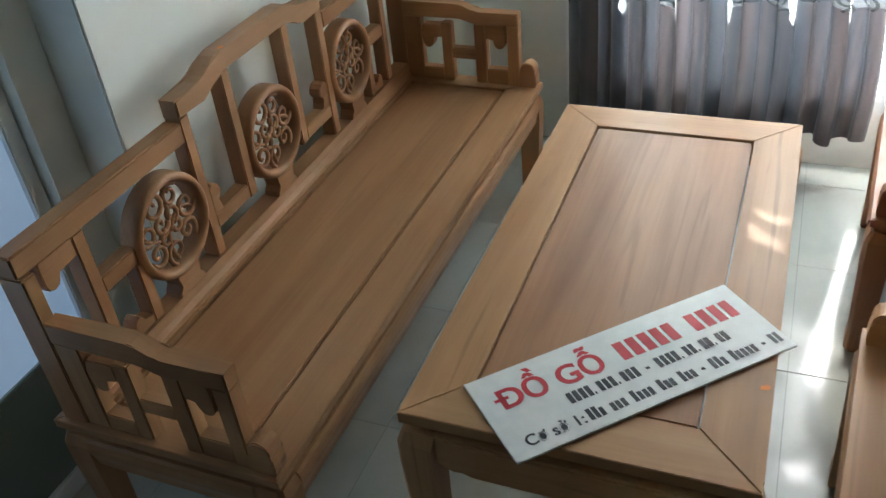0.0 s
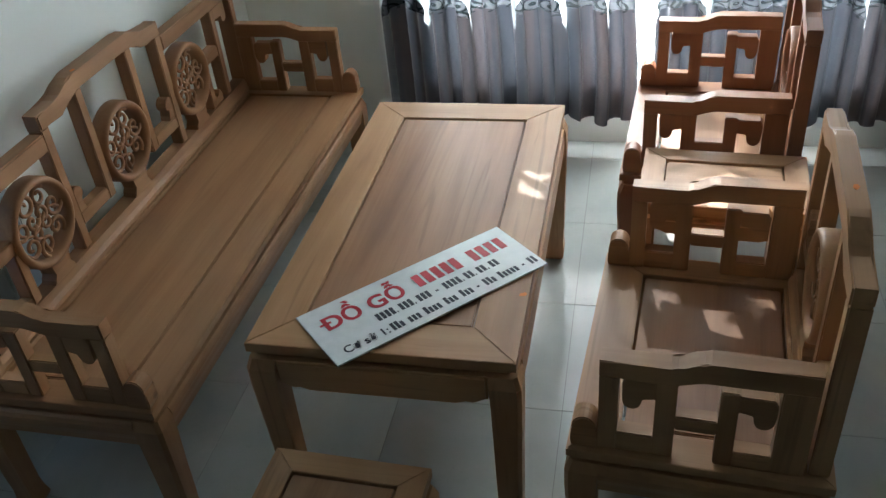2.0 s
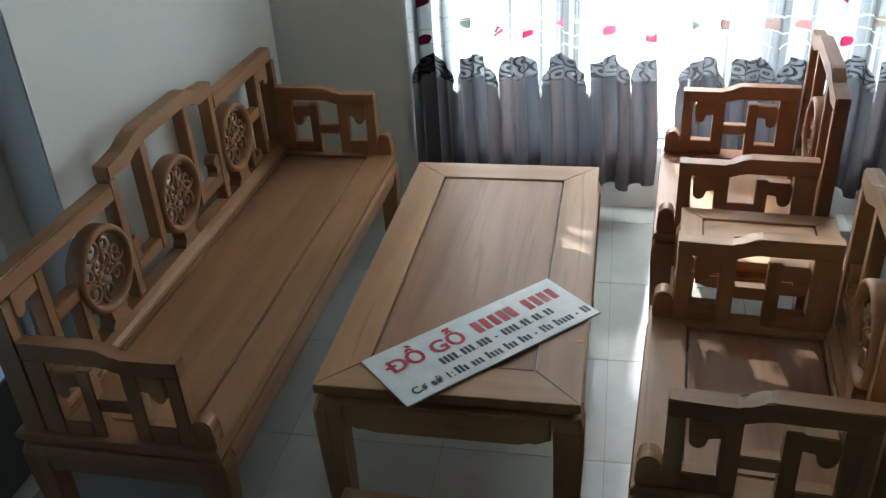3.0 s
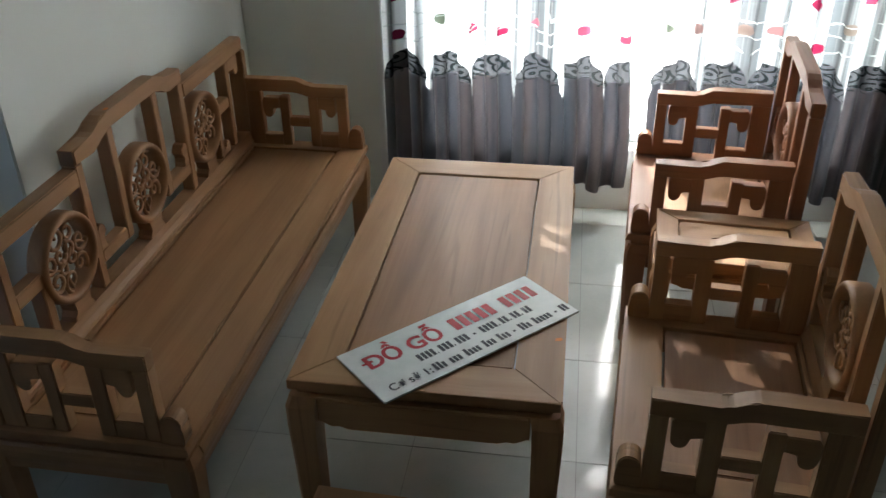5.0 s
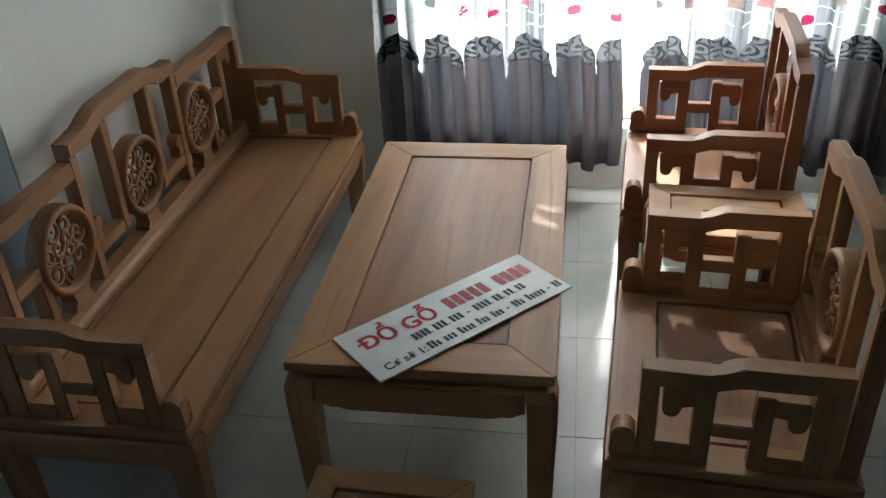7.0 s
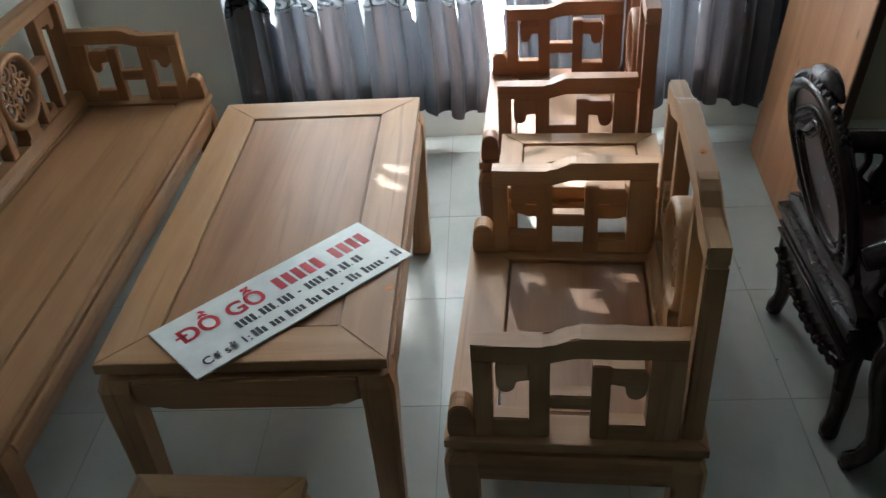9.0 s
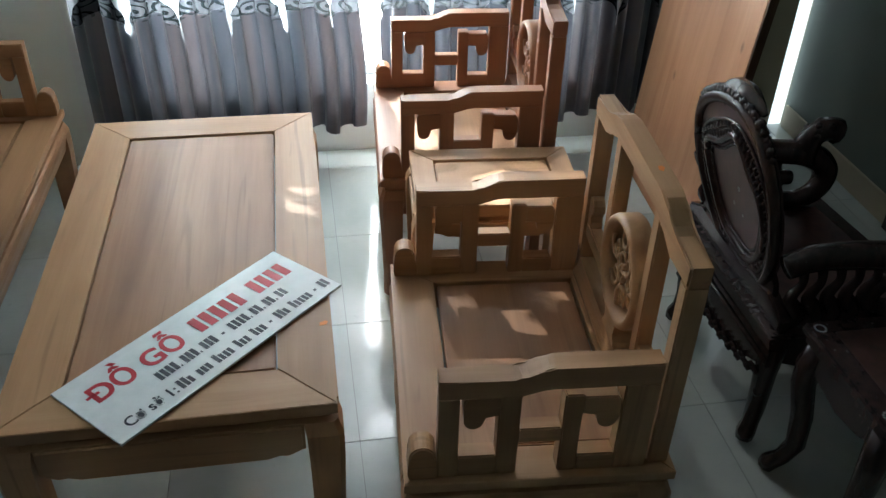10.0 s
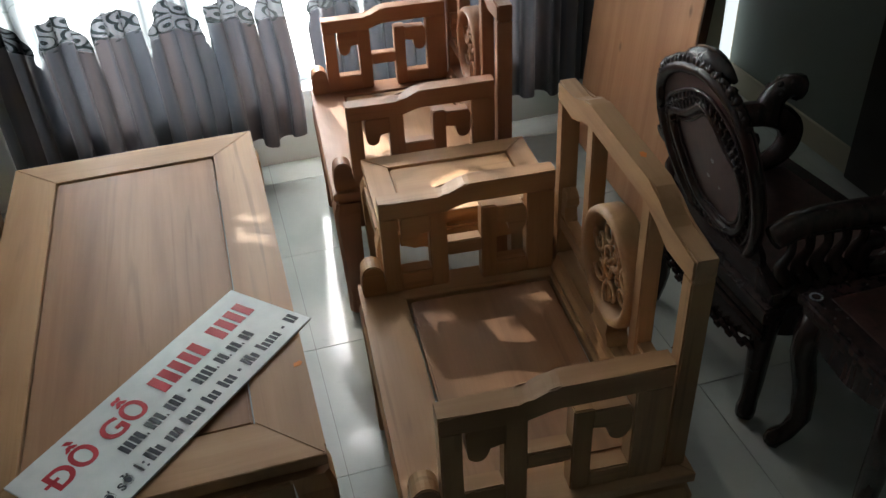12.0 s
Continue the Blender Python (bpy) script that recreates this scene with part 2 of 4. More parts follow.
    line = mathn(nt, "MULTIPLY", line, mathn(nt, "MULTIPLY", mathn(nt, "GREATER_THAN", v, 0.78), mathn(nt, "LESS_THAN", v, 0.92)))
    hue = ramp(nt, fl.outputs["Color"], ((0.25, (0.085, 0.006, 0.020)), (0.5, (0.13, 0.02, 0.04)), (0.8, (0.05, 0.065, 0.05))))
    # vertical streaks put the shade of the folds into the voile colour
    fold_tone = noise_tex(nt, coords(nt, (26, 0.1, 0.5), False), 1.0, 2.0)
    # outer ends coloured lighter for missing backlight; clearer beside the gap to pass sun
    far = mathn(nt, "ABSOLUTE", mathn(nt, "SUBTRACT", u, 0.41))
    outer = mathn(nt, "MAXIMUM", mathn(nt, "MULTIPLY", mathn(nt, "ADD", u, 0.12), -2.2), mathn(nt, "MULTIPLY", mathn(nt, "SUBTRACT", u, 1.22), 2.6))
    outer = mathn(nt, "MINIMUM", mathn(nt, "MAXIMUM", outer, 0.0), 1.0)
    fold_tone = mathn(nt, "ADD", mathn(nt, "SUBTRACT", fold_tone, 0.03), mathn(nt, "MULTIPLY", outer, 0.26))
    thin = mathn(nt, "MULTIPLY", mathn(nt, "SUBTRACT", 0.40, far), 5.0)
    thin = mathn(nt, "MINIMUM", mathn(nt, "MAXIMUM", thin, 0.0), 1.0)
    cloth = ramp(nt, fold_tone, ((0.38, (0.030, 0.037, 0.042)), (0.52, (0.12, 0.135, 0.142)), (0.74, (0.52, 0.56, 0.58))))
    voile = mix(nt, petal, cloth, hue)
    voile = mix(nt, mathn(nt, "MULTIPLY", line, 0.6), voile, (0.25, 0.30, 0.30))
    voile = mix(nt, mathn(nt, "MULTIPLY", band, 0.97), voile, (0.024, 0.026, 0.030))
    voile = mix(nt, stitch, voile, (0.004, 0.006, 0.007))
    dif = nt.nodes.new("ShaderNodeBsdfDiffuse")
    tra = nt.nodes.new("ShaderNodeBsdfTranslucent")
    clear = nt.nodes.new("ShaderNodeBsdfTransparent")
    nt.links.new(voile, dif.inputs[0])
    nt.links.new(voile, tra.inputs[0])
    m1 = nt.nodes.new("ShaderNodeMixShader")
    m1.inputs[0].default_value = 0.55
    nt.links.new(dif.outputs[0], m1.inputs[1])
    nt.links.new(tra.outputs[0], m1.inputs[2])
    solid = mathn(nt, "MAXIMUM", mathn(nt, "MAXIMUM", mathn(nt, "MAXIMUM", stitch, band), petal), 0.0)
    m2 = nt.nodes.new("ShaderNodeMixShader")
    nt.links.new(mathn(nt, "MULTIPLY", mathn(nt, "SUBTRACT", 1.0, mathn(nt, "MULTIPLY", solid, 0.97)), mathn(nt, "ADD", 0.012, mathn(nt, "MULTIPLY", thin, 0.17))), m2.inputs[0])
    nt.links.new(m1.outputs[0], m2.inputs[1])
    nt.links.new(clear.outputs[0], m2.inputs[2])
    # a little light comes through the satin too
    tr2 = nt.nodes.new("ShaderNodeBsdfTranslucent")
    nt.links.new(satin_col, tr2.inputs[0])
    m3 = nt.nodes.new("ShaderNodeMixShader")
    m3.inputs[0].default_value = 0.045
    nt.links.new(b.outputs[0], m3.inputs[1])
    nt.links.new(tr2.outputs[0], m3.inputs[2])
    m4 = nt.nodes.new("ShaderNodeMixShader")
    nt.links.new(low, m4.inputs[0])
    nt.links.new(m2.outputs[0], m4.inputs[1])
    nt.links.new(m3.outputs[0], m4.inputs[2])
    # two unseen openings added to let sun patches onto the table
    def near(x, at, half):
        return mathn(nt, "LESS_THAN", mathn(nt, "ABSOLUTE", mathn(nt, "SUBTRACT", x, at)), half)
    sun_hole = mathn(nt, "MAXIMUM", mathn(nt, "MULTIPLY", near(u, -0.089, 0.034), near(v, 1.570, 0.012)), mathn(nt, "MULTIPLY", near(u, -0.119, 0.042), near(v, 1.660, 0.026)))
    open_air = nt.nodes.new("ShaderNodeBsdfTransparent")
    m5 = nt.nodes.new("ShaderNodeMixShader")
    nt.links.new(mathn(nt, "MULTIPLY", sun_hole, 0.28), m5.inputs[0])
    nt.links.new(m4.outputs[0], m5.inputs[1])
    nt.links.new(open_air.outputs[0], m5.inputs[2])
    nt.links.new(m5.outputs[0], out.inputs["Surface"])
    return m


CURTAIN = curtain_material()


# ---------------------------------------------------------------- mesh helpers
def part(name, bm, mat, parent=None, label="", smooth=False):
    me = bpy.data.meshes.new(name)
    bmesh.ops.recalc_face_normals(bm, faces=bm.faces)
    bm.to_mesh(me)
    bm.free()
    for p in me.polygons:
        p.use_smooth = smooth
    me.materials.append(mat)
    ob = new(name, me)
    if parent:
        ob.parent = parent
    if label:
        tagged(ob, label)
    return ob


def thing(name, m, label, category, group=""):
    ob = new(name)
    ob.matrix_basis = m
    return tagged(ob, label, category, group)


def add_box(bm, x0, x1, y0, y1, z0, z1, bev=0.003):
    vs = bmesh.ops.create_cube(bm, size=1.0)["verts"]
    for v in vs:
        v.co = Vector((x0 + (v.co.x + 0.5) * (x1 - x0), y0 + (v.co.y + 0.5) * (y1 - y0), z0 + (v.co.z + 0.5) * (z1 - z0)))
    if bev:
        es = list({e for v in vs for e in v.link_edges})
        bmesh.ops.bevel(bm, geom=es, offset=min(bev, 0.3 * min(abs(x1 - x0), abs(y1 - y0), abs(z1 - z0))), segments=2, affect="EDGES")
    return bm


def box(x0, x1, y0, y1, z0, z1, bev=0.003):
    return add_box(bmesh.new(), x0, x1, y0, y1, z0, z1, bev)


def add_prism(bm, outline, axis, a0, a1, bev=0.003):
    """Extrudes a flat outline along an axis. axis y: outline is (x, z); x: (y, z); z: (x, y)."""
    def at(p, a):
        return {"y": (p[0], a, p[1]), "x": (a, p[0], p[1]), "z": (p[0], p[1], a)}[axis]
    lo = [bm.verts.new(at(p, a0)) for p in outline]
    hi = [bm.verts.new(at(p, a1)) for p in outline]
    n = len(outline)
    caps = [bm.faces.new(lo), bm.faces.new(hi)]
    for i in range(n):
        bm.faces.new((lo[i], lo[(i + 1) % n], hi[(i + 1) % n], hi[i]))
    if bev:
        es = list({e for f in caps for e in f.edges})
        bmesh.ops.bevel(bm, geom=es, offset=bev, segments=2, affect="EDGES")
    return bm


def prism(outline, axis, a0, a1, bev=0.003):
    return add_prism(bmesh.new(), outline, axis, a0, a1, bev)


def arc(cx, cy, r, a0, a1, n=8):
    return [(cx + r * math.cos(radians(a0 + (a1 - a0) * i / n)), cy + r * math.sin(radians(a0 + (a1 - a0) * i / n))) for i in range(n + 1)]


def add_tube(bm, pts, r, sides=6, taper=None):
    """A round bar along a list of points."""
    rings = []
    n = len(pts)
    pts = [Vector(p) for p in pts]
    for i, p in enumerate(pts):
        t = (pts[min(i + 1, n - 1)] - pts[max(i - 1, 0)]).normalized()
        a = t.orthogonal().normalized() if not rings else (last - t * last.dot(t)).normalized()
        last = a
        c = t.cross(a)
        rr = r * (taper(i / (n - 1)) if taper else 1.0)
        rings.append([bm.verts.new(p + rr * (math.cos(2 * math.pi * k / sides) * a + math.sin(2 * math.pi * k / sides) * c)) for k in range(sides)])
    for ra, rb in zip(rings, rings[1:]):
        for k in range(sides):
            bm.faces.new((ra[k], ra[(k + 1) % sides], rb[(k + 1) % sides], rb[k]))
    bm.faces.new(rings[0])
    bm.faces.new(rings[-1])
    return bm


def flowing(pts, n=5):
    """A smooth line through points."""
    pts = [Vector(p) for p in pts]
    out = []
    for i in range(len(pts) - 1):
        a, b_, c, d = pts[max(i - 1, 0)], pts[i], pts[i + 1], pts[min(i + 2, len(pts) - 1)]
        for k in range(n):
            f = k / n
            out.append(0.5 * (2 * b_ + (c - a) * f + (2 * a - 5 * b_ + 4 * c - d) * f * f + (3 * b_ - a - 3 * c + d) * f ** 3))
    return out + [pts[-1]]


def add_lathe(bm, profile, centre, axis="x", n=40):
    """Turns a closed profile of (along, radius) about an axis through centre."""
    rings = []
    for k in range(n):
        a = 2 * math.pi * k / n
        ring = []
        for s, r in profile:
            q = {"x": (s, r * math.cos(a), r * math.sin(a)), "z": (r * math.cos(a), r * math.sin(a), s)}[axis]
            ring.append(bm.verts.new(Vector(centre) + Vector(q)))
        rings.append(ring)
    m = len(profile)
    for k in range(n):
        ra, rb = rings[k], rings[(k + 1) % n]
        for i in range(m):
            bm.faces.new((ra[i], ra[(i + 1) % m], rb[(i + 1) % m], rb[i]))
    return bm


def leg_mesh(x, y, sx, sy, top, w=0.068, foot=0.006):
    """A corner leg: outer corner at (x, y), growing towards (sx, sy); full shoulder, slim shin, small hoof."""
    bm = bmesh.new()
    prof = [(top, 0.006, w), (top - 0.03, -0.004, w + 0.006), (top - 0.09, -0.004, w + 0.004), (top * 0.55, 0.001, w - 0.002),
            (top * 0.25, 0.005, w - 0.007), (0.075, 0.007, w - 0.009), (0.04, 0.005, w - 0.004), (0.012, foot, w), (0.0, foot + 0.006, w - 0.010)]
    rings = []
    for z, off, size in prof:
        a, c = off, off + size
        q = [(a + 0.01, a), (c, a), (c, c), (a, c), (a, a + 0.01)]
        rings.append([bm.verts.new((x + sx * u, y + sy * v, z)) for u, v in q])
    for ra, rb in zip(rings, rings[1:]):
        for k in range(5):
            bm.faces.new((ra[k], ra[(k + 1) % 5], rb[(k + 1) % 5], rb[k]))
    bm.faces.new(rings[0])
    bm.faces.new(rings[-1])
    return bm


def apron_outline(a0, a1, top, low, rise=0.014, run=0.05):
    """An apron whose lower edge steps up beside the legs."""
    return [(a0, top), (a0, low + rise), (a0 + run * 0.6, low + rise), (a0 + run * 0.8, low + rise * 0.75), (a0 + run, low + rise * 0.15), (a0 + run * 1.5, low),
            (a1 - run * 1.5, low), (a1 - run, low + rise * 0.15), (a1 - run * 0.8, low + rise * 0.75), (a1 - run * 0.6, low + rise), (a1, low + rise), (a1, top)]


def frame_rails(t, X, Y, z0, z1, wf, wb, we, kind, names=("front_rail", "back_rail", "end_rail")):
    """Four mitred rails round a panel; X, Y are the outer sizes."""
    e = 0.00015
    add = [
        (names[0], [(0, 0 + e), (wf, we + e), (wf, Y - we - e), (0, Y - e)], "y"),
        (names[1], [(X, 0 + e), (X - wb, we + e), (X - wb, Y - we - e), (X, Y - e)], "y"),
        (names[2], [(0 + e, 0), (X - e, 0), (X - wb - e, we), (wf + e, we)], "x"),
        (names[2], [(0 + e, Y), (X - e, Y), (X - wb - e, Y - we), (wf + e, Y - we)], "x"),
    ]
    for name, outline, ax in add:
        part(name, prism(outline, "z", z0, z1, 0.0016), WOODS[kind, ax], t)


# ---------------------------------------------------------------- room
X0, X1, YB, Y0, ZC = -1.327, 2.30, 3.10, -6.5, 3.1
XR = -1.46


def structure(name, bm, mat, label="", category=""):
    ob = part(name, bm, mat)
    return tagged(ob, label, category, "", "structure")


WX0, WX1, WZ0, WZ1 = -0.52, 1.33, 0.30, 2.15
wb = bmesh.new()
for a in ((-1.7, WX0, YB, YB + 0.2, 0, ZC), (WX1, 1.64, YB, YB + 0.2, 0, ZC), (WX0, WX1, YB, YB + 0.2, 0, WZ0), (WX0, WX1, YB, YB + 0.2, WZ1, ZC)):
    add_box(wb, *a, 0)
structure("wall_north", wb, WALL, "pale mint painted wall with a wide window opening", "wall")
ne = bmesh.new()
add_box(ne, 1.64, 2.235, YB, YB + 0.2, 0, ZC, 0)
add_box(ne, 2.235, 2.3, YB, YB + 0.2, 2.15, ZC, 0)
add_box(ne, 2.3, 2.5, YB, YB + 0.2, 0, ZC, 0)
structure("wall_north_east", ne, WALL_BEIGE, "beige painted wall with a narrow window slot at the corner", "wall")
win2 = tagged(new("window_2"), "narrow window strip in the corner with a pane glowing for daylight", "window", "", "structure")
part("pane", box(2.2355, 2.2995, YB + 0.006, YB + 0.014, 0.002, 2.148, 0), GLOW, win2)
# added out of view to stop sun entering above a set height
structure("roof_overhang", box(-2.2, 3.0, YB + 0.3, 3.98, 2.70, 2.78, 0.01), WALL_REAR, "unseen slab added outside to cut high sun at the window", "roof")
# rear stretch is darkened only to throw back less light
structure("wall_west_rear", box(XR - 0.2, XR, Y0, -0.6, 0, ZC, 0), WALL_REAR, "unseen side wall stretch coloured dark brown to cut bounce", "wall")
ww = bmesh.new()
for a in ((-0.6, 0.30, 0, ZC), (1.262, 1.372, 0, ZC), (0.30, 1.262, 2.1, ZC)):
    add_box(ww, XR - 0.2, XR, *a, 0)
# added glowing door and dark panel imitate the blue-lit wall and its dim foot
door = tagged(new("door_2"), "added pale blue door with a glow put into its pane", "door", "", "structure")
part("pane", box(XR - 0.060, XR - 0.052, 0.345, 1.217, 0.402, 2.055, 0), BLUE_GLOW, door)
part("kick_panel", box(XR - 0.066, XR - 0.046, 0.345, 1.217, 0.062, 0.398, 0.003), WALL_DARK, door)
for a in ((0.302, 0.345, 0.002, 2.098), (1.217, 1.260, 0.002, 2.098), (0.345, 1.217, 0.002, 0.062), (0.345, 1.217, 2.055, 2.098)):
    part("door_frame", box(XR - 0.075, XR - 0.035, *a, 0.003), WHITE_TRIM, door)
structure("wall_west", ww, WALL, "recessed pale mint painted side wall", "wall")
structure("wall_west_pier", box(XR - 0.2, X0, 1.372, YB, 0, ZC, 0.004), WALL, "pale mint wall standing proud behind the bench", "wall")
structure("wall_east", box(X1, X1 + 0.2, Y0, YB, 0, ZC, 0), WALL_DARK, "grey green side wall coloured dark for lack of light", "wall")
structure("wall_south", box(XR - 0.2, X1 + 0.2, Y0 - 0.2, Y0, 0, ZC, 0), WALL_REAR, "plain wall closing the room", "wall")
structure("ceiling", box(XR - 0.2, X1 + 0.2, Y0 - 0.2, YB + 0.2, ZC, ZC + 0.15, 0), CEIL, "plain pale grey painted ceiling", "ceiling")
structure("trim_window_right", box(1.605, 1.638, YB - 0.03, YB, 0, ZC, 0.004), WHITE_TRIM, "white upright casing beside the curtain", "trim")
structure("trim_window_left", box(-0.735, -0.706, YB - 0.016, YB, 0, ZC, 0.004), PLASTIC, "white plastic cable cover beside the curtain", "trim")
structure("door_1", box(X1 - 0.03, X1, 1.15, 2.235, 0, 2.1, 0.006), BLACK_GAP, "closed dark stained door in the side wall", "door")
structure("baseboard", box(X1 - 0.012, X1, 2.24, YB - 0.02, 0, 0.11, 0.003), WALL_BEIGE, "beige skirting along the dark wall", "baseboard")

win = tagged(new("window_1"), "wide window with grey metal frame letting in daylight", "window", "", "structure")
YW = YB + 0.12
for a in ((WX0, WX0 + 0.04, WZ0, WZ1), (WX1 - 0.04, WX1, WZ0, WZ1), (WX0 + 0.04, WX1 - 0.04, WZ0, WZ0 + 0.04), (WX0 + 0.04, WX1 - 0.04, WZ1 - 0.04, WZ1)):
    part("window_frame", box(a[0], a[1], YW - 0.025, YW + 0.025, a[2], a[3], 0.003), FRAME_METAL, win)
for x in (0.645, 0.02):
    part("mullion", box(x, x + 0.035, YW - 0.02, YW + 0.02, WZ0 + 0.04, WZ1 - 0.04, 0.003), FRAME_METAL, win)
for a in ((WX0 + 0.04, 0.02), (0.055, 0.645), (0.68, WX1 - 0.04)):
    pane = part("pane", box(a[0], a[1], YW - 0.003, YW + 0.003, WZ0 + 0.04, WZ1 - 0.04, 0), GLASS, win)
    pane.visible_shadow = False


def curtain(name, x0, x1, seed, left_edge, right_edge, label):
    """A hanging curtain with uneven folds. The edges sway with height."""
    rnd = random.Random(seed)
    nu, nz = 190, 90
    phases = [rnd.uniform(0, 6.28) for _ in range(4)]
    bm = bmesh.new()
    uvl = bm.loops.layers.uv.new("cloth")
    zt = 2.75
    grid, flatuv = [], {}
    for j in range(nz + 1):
        fz = j / nz
        row = []
        for i in range(nu + 1):
            f = i / nu
            level = 0.14 + (zt - 0.14) * fz ** 1.25
            a = x0 + left_edge(level)
            c = x1 + right_edge(level)
            x = a + (c - a) * f
            q = (x0 + (x1 - x0) * f)
            deep = 0.033 - 0.010 * fz
            y = 3.035 + deep * math.sin(2 * math.pi * q / 0.112 + phases[0] + 0.9 * math.sin(q * 9 + phases[1])) + 0.010 * math.sin(2 * math.pi * q / 0.31 + phases[2])
            x += 0.010 * math.sin(4 * math.pi * q / 0.112 + phases[3])
            hem = 0.140 + 0.014 * math.sin(2 * math.pi * q / 0.22 + phases[2]) + 0.008 * math.sin(q * 41)
            z = hem + (zt - hem) * fz ** 1.25
            v = bm.verts.new((x, y, z))
            flatuv[v] = (q, z)
            row.append(v)
        grid.append(row)
    for ra, rb in zip(grid, grid[1:]):
        for i in range(nu):
            f = bm.faces.new((ra[i], ra[i + 1], rb[i + 1], rb[i]))
            for lp in f.loops:
                lp[uvl].uv = flatuv[lp.vert]
    return tagged(part(name, bm, CURTAIN, None, "", True), label, "curtain", "window curtains")


# edge steps above view close or open the gap to place sun patches
curtain("curtain", -0.690, 0.358, 5, lambda z: 0.0, lambda z: 0.018 * math.sin(z * 5.2) + (0.085 if 1.07 < z < 1.53 or z > 1.70 else (-0.03 if 1.53 <= z <= 1.70 else 0.0)),
        "grey satin and flowered sheer curtain drawn across the window")
curtain("curtain", 0.452, 1.590, 8, lambda z: 0.010 * math.sin(z * 4.1 + 1) - (0.05 if 1.07 < z < 1.53 or z > 1.70 else (-0.012 if 1.53 <= z <= 1.70 else 0.0)), lambda z: 0.0,
        "grey satin and flowered sheer curtain behind the armchairs")
rod = tagged(new("curtain_rod"), "dark metal rod carrying the window curtains", "curtain rod")
bm = bmesh.new()
add_tube(bm, [(-0.85, 3.035, 2.765), (1.55, 3.035, 2.765)], 0.012, 10)
part("pole", bm, FRAME_METAL, rod, "", True)
for x in (-0.80, 0.40, 1.50):
    part("bracket", box(x, x + 0.02, 3.035, YB, 2.74, 2.76, 0.002), FRAME_METAL, rod)


# ---------------------------------------------------------------- carved seats: bench and armchairs
def medallion(t, x, yc, zc, kind, r=0.130):
    """A thick turned ring with pierced scrollwork, on a small wedge foot."""
    ring = bmesh.new()
    prof = [(-0.004, r - 0.024), (-0.013, r - 0.019), (-0.017, r - 0.011), (-0.013, r - 0.003), (-0.004, r), (0.036, r), (0.042, r - 0.006), (0.042, r - 0.020), (0.034, r - 0.026), (0.006, r - 0.026)]
    add_lathe(ring, prof, (x, yc, zc))
    med = part("medallion", ring, WOODS[kind, "z"], t, "round carved medallion with pierced scrolls", True)
    def scrollpiece(pts, rr, taper=None):
        bm = bmesh.new()
        add_tube(bm, pts, rr, 5, taper)
        part("scroll", bm, WOODS[kind, "z"], med, "", True)

    def curl(cy, cz, rr, start, turns, hand):
        pts = []
        n = 16
        for i in range(n + 1):
            f = i / n
            a = start + hand * f * turns * 2 * math.pi
            q = rr * (1 - 0.72 * f)
            pts.append((x + 0.006 + 0.006 * f, yc + cy + q * math.cos(a), zc + cz + q * math.sin(a)))
        scrollpiece(pts, 0.0066, lambda f: 1.1 - 0.35 * f)

    for k in range(7):
        a = 2 * math.pi * (k + 0.25) / 7
        curl(0.074 * math.cos(a), 0.074 * math.sin(a), 0.031 + 0.003 * (k % 2), a + 0.4, 1.25, 1 if k % 2 else -1)
    for k in range(4):
        a = 2 * math.pi * k / 4 + 0.6
        curl(0.029 * math.cos(a), 0.029 * math.sin(a), 0.024, a + 2.6, 1.1, -1 if k % 2 else 1)
    scrollpiece([(x + 0.008, yc + 0.012 * math.sin(f * 5), zc - 0.096 + 0.15 * f) for f in [i / 10 for i in range(11)]], 0.006)
    scrollpiece([(x + 0.008, yc - 0.09 + 0.18 * f, zc + 0.02 * math.sin(f * 7)) for f in [i / 10 for i in range(11)]], 0.0048)
    base = 0.5047
    foot = [(yc - 0.052, base), (yc + 0.052, base), (yc + 0.049, base + 0.014), (yc + 0.034, base + 0.026), (yc + 0.046, zc - r + 0.016), (yc - 0.046, zc - r + 0.016), (yc - 0.034, base + 0.026), (yc - 0.049, base + 0.014)]
    part("foot", prism(foot, "x", x - 0.012, x + 0.036, 0.002), WOODS[kind, "y"], med)


